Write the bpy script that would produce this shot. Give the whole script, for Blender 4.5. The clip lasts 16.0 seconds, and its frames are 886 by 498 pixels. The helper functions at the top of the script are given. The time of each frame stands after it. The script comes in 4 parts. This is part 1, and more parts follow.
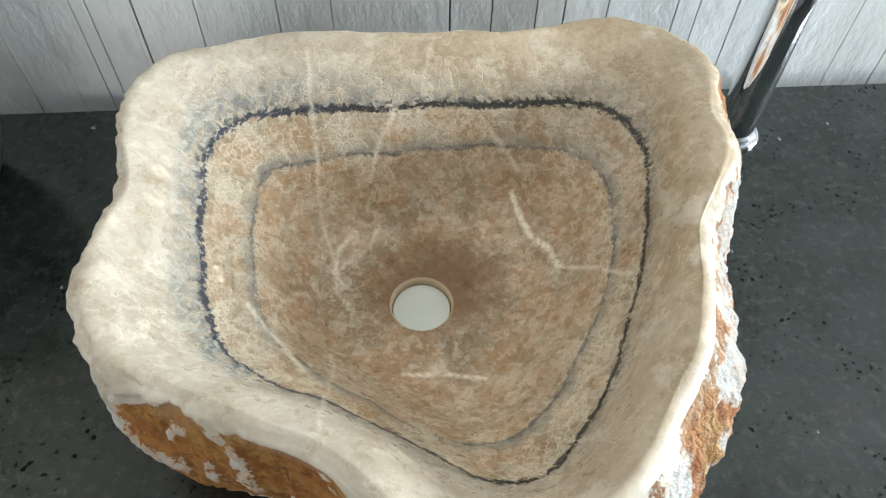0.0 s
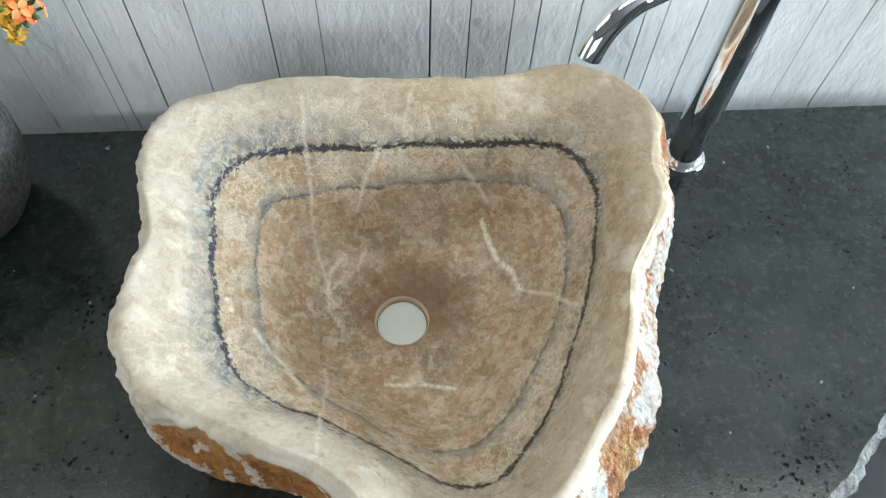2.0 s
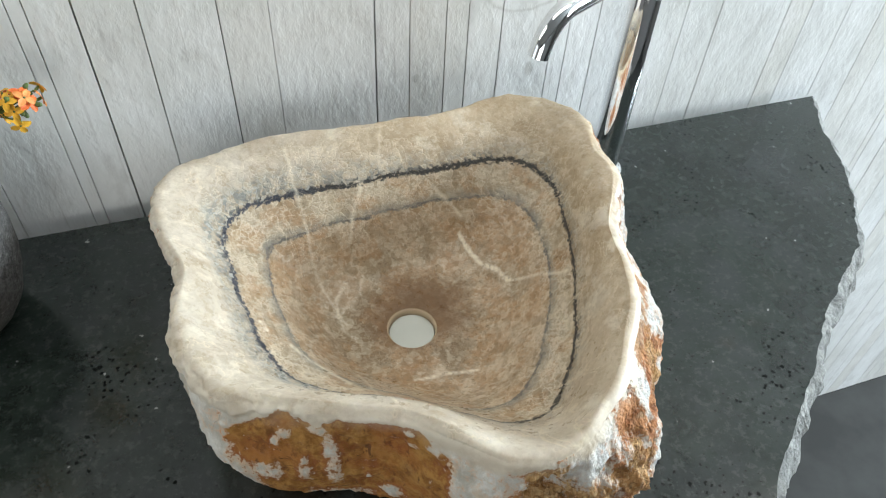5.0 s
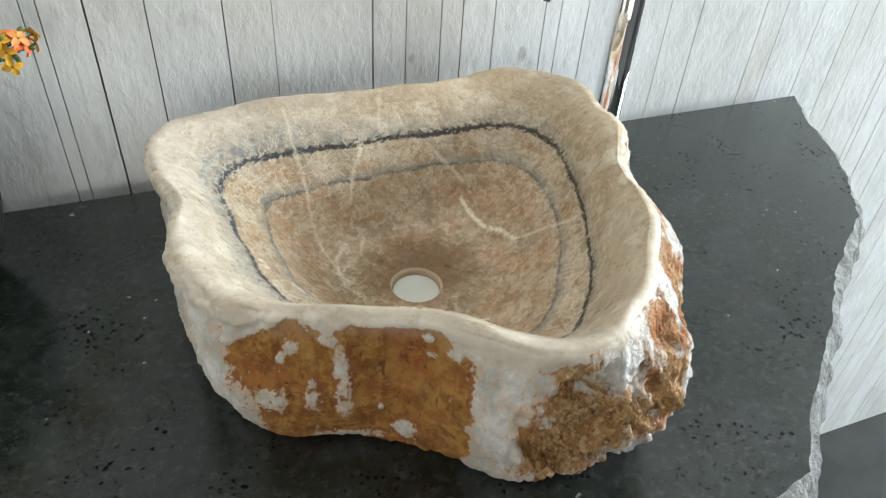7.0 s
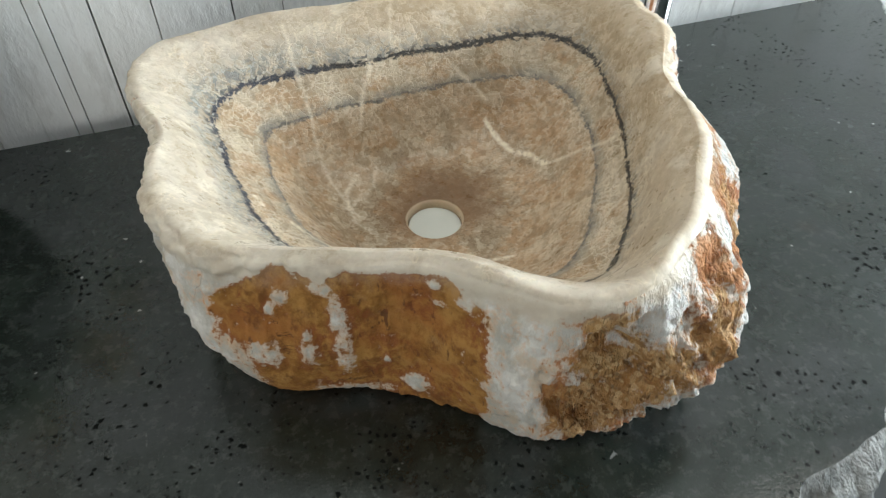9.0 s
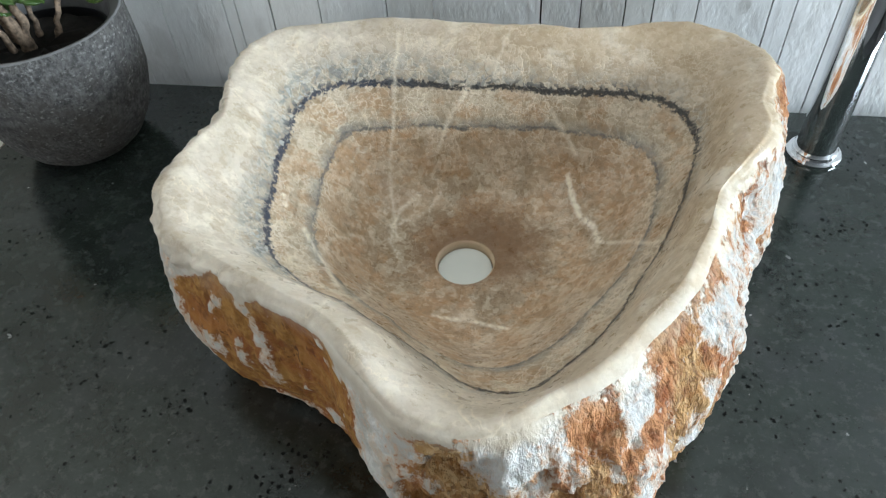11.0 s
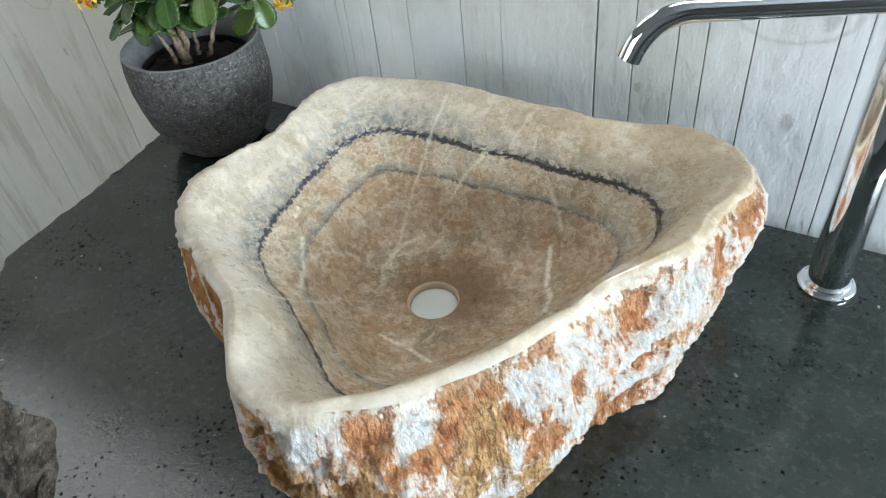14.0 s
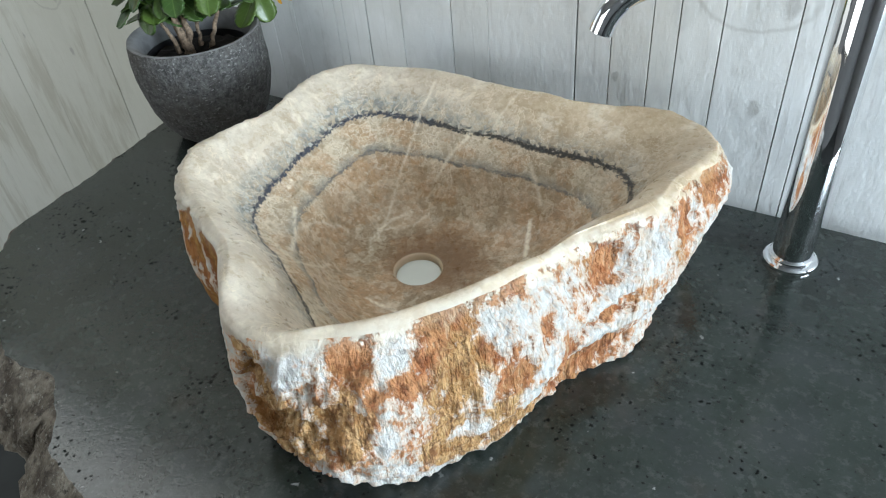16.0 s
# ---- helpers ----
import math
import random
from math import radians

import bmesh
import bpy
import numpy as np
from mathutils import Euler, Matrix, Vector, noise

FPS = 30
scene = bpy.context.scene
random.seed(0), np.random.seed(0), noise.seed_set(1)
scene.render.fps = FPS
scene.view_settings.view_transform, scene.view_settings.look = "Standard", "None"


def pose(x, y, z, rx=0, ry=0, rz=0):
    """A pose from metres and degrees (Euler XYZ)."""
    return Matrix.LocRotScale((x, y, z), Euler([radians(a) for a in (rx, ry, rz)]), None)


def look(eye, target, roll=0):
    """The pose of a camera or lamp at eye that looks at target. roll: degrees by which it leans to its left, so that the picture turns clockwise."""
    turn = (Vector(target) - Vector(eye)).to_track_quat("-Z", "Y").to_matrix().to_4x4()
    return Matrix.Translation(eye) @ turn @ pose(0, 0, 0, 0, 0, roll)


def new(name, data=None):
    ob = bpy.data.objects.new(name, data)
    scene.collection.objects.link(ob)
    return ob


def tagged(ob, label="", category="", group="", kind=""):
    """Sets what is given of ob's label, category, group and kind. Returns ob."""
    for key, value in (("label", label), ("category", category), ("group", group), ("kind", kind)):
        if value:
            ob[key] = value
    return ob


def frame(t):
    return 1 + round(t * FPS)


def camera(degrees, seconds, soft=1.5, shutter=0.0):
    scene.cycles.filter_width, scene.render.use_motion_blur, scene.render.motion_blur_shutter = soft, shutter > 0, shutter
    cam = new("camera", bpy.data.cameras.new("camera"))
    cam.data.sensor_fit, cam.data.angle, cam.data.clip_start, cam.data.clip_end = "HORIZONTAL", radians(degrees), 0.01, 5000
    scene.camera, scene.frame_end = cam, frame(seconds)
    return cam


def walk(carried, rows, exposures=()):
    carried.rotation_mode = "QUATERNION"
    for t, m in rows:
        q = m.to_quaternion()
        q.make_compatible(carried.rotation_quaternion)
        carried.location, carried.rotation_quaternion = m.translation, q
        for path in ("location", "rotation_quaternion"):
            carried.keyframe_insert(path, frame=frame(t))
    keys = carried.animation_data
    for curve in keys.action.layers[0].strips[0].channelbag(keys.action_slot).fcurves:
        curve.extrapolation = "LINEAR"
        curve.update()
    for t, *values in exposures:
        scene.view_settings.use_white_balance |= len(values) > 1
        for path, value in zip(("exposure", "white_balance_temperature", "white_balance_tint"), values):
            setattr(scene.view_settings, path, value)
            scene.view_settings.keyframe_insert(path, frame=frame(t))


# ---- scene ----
cam = camera(63.9, 16.0, soft=1.1, shutter=0.5)
PATH = [
    (0, (-0.011, -0.299, 0.482), (0.096, 0.900, -1.115), 1.4),
    (0.5, (-0.007, -0.287, 0.524), (0.095, 0.813, -1.143), 2.1),
    (1, (-0.004, -0.274, 0.563), (0.095, 0.733, -1.162), 2.8),
    (1.5, (-0.004, -0.276, 0.596), (0.101, 0.776, -1.101), 2.6),
    (2, (-0.000, -0.287, 0.598), (0.124, 0.763, -1.099), 3.1),
    (2.5, (0.010, -0.325, 0.603), (0.103, 0.763, -1.072), 2.6),
    (3, (0.029, -0.368, 0.597), (0.046, 0.814, -1.016), 1.4),
    (3.5, (0.025, -0.401, 0.594), (0.031, 0.851, -0.966), 0.7),
    (4, (-0.032, -0.400, 0.588), (0.169, 0.850, -0.961), 0.7),
    (4.2, (-0.066, -0.398, 0.589), (0.240, 0.853, -0.941), 1.2),
    (6.3, (-0.159, -0.470, 0.510), (0.441, 0.954, -0.761), 3.1),
    (6.5, (-0.164, -0.476, 0.496), (0.449, 0.961, -0.753), 3.4),
    (7, (-0.181, -0.472, 0.462), (0.444, 0.962, -0.784), 4.1),
    (7.5, (-0.185, -0.466, 0.438), (0.431, 0.935, -0.850), 3.7),
    (8, (-0.185, -0.464, 0.430), (0.438, 0.900, -0.894), 3.9),
    (8.2, (-0.184, -0.463, 0.428), (0.430, 0.897, -0.902), 3.4),
    (10.3, (0.023, -0.368, 0.418), (-0.052, 0.960, -1.076), -2.5),
    (10.5, (0.046, -0.377, 0.425), (-0.118, 0.946, -1.065), -1.6),
    (11, (0.067, -0.392, 0.455), (-0.223, 0.947, -1.003), -4.6),
    (11.5, (0.042, -0.393, 0.469), (-0.153, 0.959, -0.992), -3.3),
    (12, (0.071, -0.372, 0.470), (-0.249, 0.948, -0.999), -3.7),
    (12.5, (0.152, -0.351, 0.467), (-0.449, 0.913, -0.961), -5.6),
    (13, (0.214, -0.351, 0.476), (-0.545, 0.866, -0.917), -7.1),
    (13.5, (0.260, -0.362, 0.483), (-0.562, 0.861, -0.869), -7.2),
    (14, (0.289, -0.378, 0.490), (-0.589, 0.848, -0.823), -7.1),
    (14.5, (0.310, -0.394, 0.489), (-0.567, 0.855, -0.804), -6.9),
    (15, (0.316, -0.407, 0.485), (-0.560, 0.856, -0.794), -6.0),
    (15.5, (0.322, -0.421, 0.480), (-0.553, 0.843, -0.800), -5.5),
    (16, (0.330, -0.427, 0.470), (-0.561, 0.851, -0.784), -5.7),
]
EXPOSURES = [(0.0, 0.16, 6470, 9), (1.0, 0.16, 6310, 8), (2.0, 0.15, 6210, 8), (4.0, 0.18, 6330, 9), (6.3, 0.13, 6620, 9), (7.5, 0.13, 6620, 9), (8.2, 0.16, 6670, 9), (10.5, 0.03, 6280, 9), (12.5, 0.0, 6100, 8), (16.0, -0.02, 6140, 8)]
walk(cam, [(t, look(eye, target, roll)) for t, eye, target, roll in PATH], exposures=EXPOSURES)

# ---- world and lights ----
world = bpy.data.worlds.new("world")
scene.world = world
world.use_nodes = True
sky = world.node_tree.nodes.new("ShaderNodeTexSky")
sky.sky_type = "NISHITA"
sky.sun_disc = False
sky.sun_elevation, sky.sun_rotation = radians(38), radians(120)
background = world.node_tree.nodes["Background"]
world.node_tree.links.new(sky.outputs[0], background.inputs[0])
background.inputs[1].default_value = 0.10

FLOOR, CEILING, WALL_Y = -1.16, 1.55, 0.2825


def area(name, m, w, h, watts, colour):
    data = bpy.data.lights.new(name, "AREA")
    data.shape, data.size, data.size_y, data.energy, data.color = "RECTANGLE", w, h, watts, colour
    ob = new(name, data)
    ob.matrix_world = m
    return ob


# daylight through the window opening on the right
area("window_light_east", look((3.12, -0.41, 0.70), (0.0, -0.04, 0.05)), 1.5, 1.05, 188, (0.82, 0.93, 1.0))
# unseen fill lamps, added to lift the basin's front and the left side
area("fill_light_south", look((-1.3, -3.3, 0.45), (-0.6, 0.0, 0.0)), 2.0, 1.4, 29, (1.0, 0.985, 0.92))
area("fill_light_west", look((-2.55, -0.7, 0.2), (0.0, -0.3, 0.2)), 1.2, 1.9, 6.0, (1.0, 0.99, 0.94))
# unseen ceiling panel over the counter, assumed from slab reflections; also lifts the bowl
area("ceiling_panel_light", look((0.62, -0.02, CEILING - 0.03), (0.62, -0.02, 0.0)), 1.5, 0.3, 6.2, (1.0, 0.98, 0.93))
# unseen lamp, added to brighten the left wall and its sheen on the slab
area("fill_light_ceiling", look((-1.55, -0.06, CEILING - 0.03), (-1.55, -0.06, 0.0)), 1.7, 0.5, 8.5, (1.0, 0.99, 0.94))

# ---- materials ----
def material(name, rough=0.6, metal=0.0):
    m = bpy.data.materials.new(name)
    m.use_nodes = True
    b = m.node_tree.nodes["Principled BSDF"]
    b.inputs["Roughness"].default_value, b.inputs["Metallic"].default_value = rough, metal
    return m, N(m.node_tree), b


class N:
    """Short hands for building node trees."""

    def __init__(self, tree):
        self.tree = tree
        self.co = tree.nodes.new("ShaderNodeTexCoord").outputs["Object"]

    def link(self, a, b):
        self.tree.links.new(a, b)

    def put(self, socket, v):
        if isinstance(v, bpy.types.NodeSocket):
            self.link(v, socket)
        else:
            socket.default_value = (*v, 1) if isinstance(v, tuple) and len(v) == 3 and socket.type == "RGBA" else v

    def noise(self, scale, detail=4.0, rough=0.55, at=None, distort=0.0):
        n = self.tree.nodes.new("ShaderNodeTexNoise")
        n.inputs["Scale"].default_value, n.inputs["Detail"].default_value = scale, detail
        n.inputs["Roughness"].default_value, n.inputs["Distortion"].default_value = rough, distort
        self.link(at or self.co, n.inputs["Vector"])
        return n.outputs["Fac"]

    def cells(self, scale, feature="F1", at=None, out="Distance"):
        n = self.tree.nodes.new("ShaderNodeTexVoronoi")
        n.feature = feature
        n.inputs["Scale"].default_value = scale
        self.link(at or self.co, n.inputs["Vector"])
        return n.outputs[out]

    def math(self, op, a, b=0.0, c=0.0):
        n = self.tree.nodes.new("ShaderNodeMath")
        n.operation = op
        for s, v in zip(n.inputs, (a, b, c)):
            self.put(s, v)
        return n.outputs[0]

    def span(self, v, a, b, lo=0.0, hi=1.0, smooth=True):
        n = self.tree.nodes.new("ShaderNodeMapRange")
        n.interpolation_type = "SMOOTHSTEP" if smooth else "LINEAR"
        for i, x in enumerate((v, a, b, lo, hi)):
            self.put(n.inputs[i], x)
        return n.outputs[0]

    def mix(self, f, a, b, blend="MIX"):
        n = self.tree.nodes.new("ShaderNodeMix")
        n.data_type, n.blend_type = "RGBA", blend
        self.put(n.inputs[0], f), self.put(n.inputs[6], a), self.put(n.inputs[7], b)
        return n.outputs[2]

    def axis(self, v, i):
        n = self.tree.nodes.new("ShaderNodeSeparateXYZ")
        self.link(v, n.inputs[0])
        return n.outputs[i]

    def scaled(self, x, y, z, shift=(0, 0, 0), turn=(0, 0, 0)):
        n = self.tree.nodes.new("ShaderNodeMapping")
        n.inputs["Scale"].default_value, n.inputs["Location"].default_value = (x, y, z), shift
        n.inputs["Rotation"].default_value = [radians(a) for a in turn]
        self.link(self.co, n.inputs["Vector"])
        return n.outputs[0]

    def warped(self, scale, amount):
        """Object coordinates, bent by noise."""
        t = self.tree.nodes.new("ShaderNodeTexNoise")
        t.inputs["Scale"].default_value, t.inputs["Detail"].default_value = scale, 4.0
        self.link(self.co, t.inputs["Vector"])
        v = self.tree.nodes.new("ShaderNodeVectorMath")
        v.operation = "MULTIPLY_ADD"
        self.link(t.outputs["Color"], v.inputs[0])
        v.inputs[1].default_value = (amount, amount, amount)
        self.link(self.co, v.inputs[2])
        return v.outputs[0]

    def chance(self):
        return self.tree.nodes.new("ShaderNodeObjectInfo").outputs["Random"]

    def bump(self, height, depth, bsdf, strength=1.0, after=None):
        n = self.tree.nodes.new("ShaderNodeBump")
        n.inputs["Distance"].default_value, n.inputs["Strength"].default_value = depth, strength
        self.link(height, n.inputs["Height"])
        if after is not None:
            self.link(after, n.inputs["Normal"])
        self.link(n.outputs[0], bsdf.inputs["Normal"])
        return n.outputs[0]


def plain(name, colour, rough=0.5, metal=0.0, grain=0.0, size=60.0):
    m, n, b = material(name, rough, metal)
    if grain:
        f = n.noise(size, 5)
        n.put(b.inputs["Base Color"], n.mix(n.span(f, 0.3, 0.7), tuple(c * (1 - grain) for c in colour), tuple(min(1, c * (1 + grain)) for c in colour)))
        n.bump(f, 0.0006, b, 0.5)
    else:
        n.put(b.inputs["Base Color"], colour)
    return m


def rim_colour(n):
    """The clear stone of the rim: cream at one end, honey-tan at the other, with soft blotches."""
    x, y, clouds = n.axis(n.co, 0), n.axis(n.co, 1), n.noise(16, 6, 0.62)
    cream = n.mix(n.span(clouds, 0.35, 0.62), (0.460, 0.395, 0.308), (0.585, 0.520, 0.432))
    tan = n.mix(n.span(clouds, 0.35, 0.62), (0.440, 0.335, 0.215), (0.550, 0.440, 0.308))
    drift = n.math("ADD", n.math("MULTIPLY_ADD", y, 0.35, x), n.math("MULTIPLY_ADD", n.noise(7, 3), 0.16, -0.08))
    c = n.mix(n.span(drift, -0.10, 0.17), cream, tan)
    c = n.mix(n.span(n.noise(38, 4, 0.6, n.scaled(1, 1, 1, (5, 9, 1))), 0.50, 0.64, 0.0, 0.60), c, (0.735, 0.665, 0.550))
    return n.mix(n.span(n.noise(52, 5, 0.65, n.scaled(1, 1, 1, (1, 3, 7))), 0.52, 0.66, 0.0, 0.42), c, (0.345, 0.255, 0.150))


def chalky(n):
    """How far the worn edge has turned to white crystal: at the cream end and along the front of the tan end."""
    x, y = n.axis(n.co, 0), n.axis(n.co, 1)
    where = n.math("MAXIMUM", n.span(x, 0.10, -0.08), n.math("MULTIPLY", n.span(x, 0.04, 0.12), n.span(y, 0.09, 0.0, 0.0, 1.3)))
    return n.math("MULTIPLY", n.span(n.noise(45, 5, 0.65), 0.42, 0.58, 0.20, 0.65), where)


def onyx_inside():
    m, n, b = material("polished_onyx", 0.34)
    marks = n.tree.nodes.new("ShaderNodeAttribute")
    marks.attribute_name = "marks"
    vein = n.axis(marks.outputs["Vector"], 2)
    z0, x, y = n.axis(n.co, 2), n.axis(n.co, 0), n.axis(n.co, 1)
    bent, bent_fine = n.warped(70, 0.020), n.warped(160, 0.008)
    clouds, grain = n.noise(16, 6, 0.62), n.noise(120, 5, 0.65)
    crystal = n.axis(n.cells(120, "F1", bent, "Color"), 0)
    small = n.cells(270, "F1", bent_fine, "Color")
    small_a, small_b = n.axis(small, 0), n.axis(small, 1)
    facet = n.cells(120, "DISTANCE_TO_EDGE", bent)
    facet_small = n.cells(270, "DISTANCE_TO_EDGE", bent_fine)
    # height in the stone's layers: gently wavy, and ragged by whole grains at the seams
    wavy = n.math("ADD", z0, n.math("MULTIPLY_ADD", n.noise(22, 3, 0.5), 0.0036, -0.0018))
    ragged = n.math("ADD", wavy, n.math("MULTIPLY_ADD", small_a, 0.0022, -0.0011))
    ragged = n.math("ADD", ragged, n.math("MULTIPLY_ADD", n.noise(300, 4, 0.7), 0.0060, -0.0030))
    floor = n.mix(n.span(clouds, 0.36, 0.62), (0.390, 0.265, 0.160), (0.550, 0.422, 0.295))
    middle = n.mix(n.span(clouds, 0.36, 0.62), (0.395, 0.310, 0.212), (0.560, 0.475, 0.355))
    top = rim_colour(n)
    c = n.mix(n.span(ragged, 0.060, 0.070), floor, middle)
    c = n.mix(n.span(ragged, 0.089, 0.108), c, top)
    deep = n.span(z0, 0.072, 0.048)
    # one large round grain between the seams
    bead = n.tree.nodes.new("ShaderNodeVectorMath")
    bead.operation = "DISTANCE"
    n.link(bent_fine, bead.inputs[0])
    bead.inputs[1].default_value = (-0.132, 0.111, 0.086)
    c = n.mix(n.span(bead.outputs["Value"], 0.0105, 0.0090, 0.0, 0.55), c, (0.74, 0.65, 0.50))
    c = n.mix(n.span(bead.outputs["Value"], 0.0090, 0.0075, 0.0, 0.80), c, (0.285, 0.205, 0.115))
    # thin layers that follow the seams
    layers = n.noise(1.0, 4, 0.6, n.scaled(9, 9, 330))
    below = n.span(wavy, 0.096, 0.088)
    c = n.mix(n.math("MULTIPLY", n.span(layers, 0.52, 0.70, 0.0, 0.42), below), c, (0.235, 0.155, 0.080))
    c = n.mix(n.math("MULTIPLY", n.span(layers, 0.46, 0.30, 0.0, 0.46), below), c, (0.72, 0.615, 0.455))
    # grey-brown clouds and orange patches on the floor, a brown stain round the outlet
    grey = n.noise(20, 6, 0.66, n.scaled(1, 1, 1, (3, 1, 0)))
    flat = n.tree.nodes.new("ShaderNodeVectorMath")
    flat.operation = "LENGTH"
    n.link(n.scaled(1.0, 1.1, 0.0, (-0.012, -0.014, 0.0)), flat.inputs[0])
    about = flat.outputs["Value"]
    close = n.span(about, 0.125, 0.045)
    c = n.mix(n.math("MULTIPLY", n.math("MULTIPLY", n.span(grey, 0.43, 0.55, 0.05, 0.80), deep), n.math("MULTIPLY_ADD", close, 0.85, 0.15)), c, (0.200, 0.142, 0.078))
    warm = n.noise(30, 5, 0.66, n.scaled(1, 1, 1, (8, 3, 5)))
    c = n.mix(n.math("MULTIPLY", n.span(warm, 0.46, 0.57, 0.0, 0.70), n.span(wavy, 0.100, 0.080)), c, (0.440, 0.262, 0.132))
    # mottled grain
    low_part = n.span(z0, 0.118, 0.095, 0.15, 1.0)
    mottle, mottle_fine = n.noise(80, 6, 0.68, n.scaled(1, 1, 1, (2, 2, 5))), n.noise(190, 5, 0.68, n.scaled(1, 1, 1, (7, 1, 4)))
    c = n.mix(n.math("MULTIPLY", n.span(mottle, 0.51, 0.63, 0.0, 0.40), low_part), c, (0.215, 0.160, 0.100))
    c = n.mix(n.math("MULTIPLY", n.span(mottle, 0.47, 0.35, 0.0, 0.26), low_part), c, (0.645, 0.560, 0.435))
    c = n.mix(n.math("MULTIPLY", n.span(mottle_fine, 0.52, 0.63, 0.0, 0.28), low_part), c, (0.190, 0.140, 0.085))
    c = n.mix(n.math("MULTIPLY", n.span(mottle_fine, 0.47, 0.37, 0.0, 0.20), low_part), c, (0.680, 0.595, 0.470))
    # crystal mosaic: each grain a little paler or darker, pale rims round some of them
    lively = n.span(z0, 0.125, 0.102, 0.45, 1.0)
    c = n.mix(n.math("MULTIPLY", n.span(crystal, 0.45, 0.0, 0.0, 0.34), lively), c, (0.285, 0.198, 0.108))
    c = n.mix(n.math("MULTIPLY", n.span(crystal, 0.58, 1.0, 0.0, 0.30), lively), c, (0.74, 0.645, 0.495))
    c = n.mix(n.math("MULTIPLY", n.span(small_b, 0.30, 0.0, 0.0, 0.26), lively), c, (0.265, 0.180, 0.098))
    c = n.mix(n.math("MULTIPLY", n.span(small_b, 0.74, 1.0, 0.0, 0.28), lively), c, (0.78, 0.690, 0.545))
    some = n.span(n.noise(26, 3, 0.6, n.scaled(1, 1, 1, (6, 2, 3))), 0.46, 0.60)
    c = n.mix(n.math("MULTIPLY", n.math("MULTIPLY", n.span(facet, 0.070, 0.0, 0.0, 0.52), some), n.math("MULTIPLY", n.span(z0, 0.112, 0.096, 0.10, 1.0), n.span(z0, 0.045, 0.075, 0.40, 1.0))), c, (0.82, 0.735, 0.585))
    c = n.mix(n.math("MULTIPLY", n.math("MULTIPLY", n.span(facet_small, 0.10, 0.0, 0.0, 0.42), n.span(n.noise(34, 3, 0.6), 0.48, 0.60)), n.math("MULTIPLY", lively, n.span(z0, 0.045, 0.075, 0.25, 1.0))), c, (0.80, 0.715, 0.575))
    # the stain lies over the grains
    ring = n.math("ADD", about, n.math("MULTIPLY_ADD", n.noise(45, 6, 0.72), 0.085, -0.042))
    c = n.mix(n.math("MULTIPLY", n.span(ring, 0.074, 0.030, 0.0, 0.84), n.span(y, -0.045, 0.005, 0.50, 1.0)), c, (0.185, 0.100, 0.045))
    # grey haze and dark grains over the dark seam, then the seam itself
    left = n.span(x, 0.10, -0.12, 0.40, 1.0)
    haze = n.math("MULTIPLY", n.span(ragged, 0.089, 0.0935), n.span(n.math("SUBTRACT", ragged, n.math("MULTIPLY", left, 0.007)), 0.1075, 0.0930))
    haze = n.math("MULTIPLY", haze, n.math("MULTIPLY", left, n.span(n.noise(75, 5, 0.7), 0.34, 0.56, 0.15, 0.95)))
    c = n.mix(n.math("MULTIPLY", haze, n.span(small_b, 0.10, 0.70, 0.30, 0.92)), c, (0.205, 0.220, 0.212))
    c = n.mix(n.math("MULTIPLY", haze, n.math("MULTIPLY", n.span(small_a, 0.66, 0.86), n.span(facet_small, 0.02, 0.12, 0.0, 0.5))), c, (0.60, 0.605, 0.565))
    grains = n.math("MULTIPLY", n.math("MULTIPLY", n.span(ragged, 0.0905, 0.0925), n.span(ragged, 0.1000, 0.0935)), n.span(small_b, 0.58, 0.76, 0.0, 0.80))
    c = n.mix(n.math("MULTIPLY", grains, n.span(n.noise(30, 3, 0.6), 0.40, 0.60, 0.1, 1.0)), c, (0.050, 0.055, 0.062))
    seam = n.math("ABSOLUTE", n.math("SUBTRACT", ragged, 0.0916))
    thick = n.math("MULTIPLY_ADD", n.noise(26, 4, 0.62, n.scaled(1, 1, 1, (5, 5, 0))), 0.0046, -0.0005)
    c = n.mix(n.span(seam, n.math("ADD", thick, 0.0006), n.math("MULTIPLY", thick, 0.35), 0.0, 0.94), c, n.mix(n.span(x, -0.02, -0.12), (0.018, 0.019, 0.021), (0.028, 0.036, 0.058)))
    # the thin lower seam with its grey shade above
    low = n.math("SUBTRACT", n.math("MULTIPLY_ADD", n.math("SUBTRACT", ragged, wavy), 0.7, wavy), 0.0665)
    shade = n.math("MULTIPLY", n.span(low, -0.0008, 0.0006), n.span(low, 0.0085, 0.0006))
    c = n.mix(n.math("MULTIPLY", shade, n.span(n.noise(40, 5, 0.65), 0.34, 0.58, 0.20, 0.82)), c, (0.225, 0.218, 0.192))
    c = n.mix(n.math("MULTIPLY", n.span(n.math("ABSOLUTE", low), 0.0017, 0.0003), n.span(n.noise(48, 4, 0.65), 0.36, 0.58, 0.15, 0.80)), c, (0.100, 0.098, 0.098))
    # pale veins
    ridge = n.math("ABSOLUTE", n.math("SUBTRACT", n.noise(22, 5, 0.6, n.scaled(1, 1, 0.6, (1.3, 4.1, 2.4)), 0.5), 0.5))
    c = n.mix(n.math("MULTIPLY", n.math("MULTIPLY", n.span(ridge, 0.012, 0.0, 0.0, 0.50), n.span(z0, 0.036, 0.052)), n.span(n.noise(12, 2, 0.5, n.scaled(1, 1, 1, (2, 8, 0))), 0.44, 0.56)), c, (0.76, 0.655, 0.490))
    c = n.mix(n.math("MULTIPLY", n.span(vein, 0.02, 0.80), n.span(grain, 0.30, 0.52, 0.35, 0.95)), c, (0.86, 0.79, 0.65))
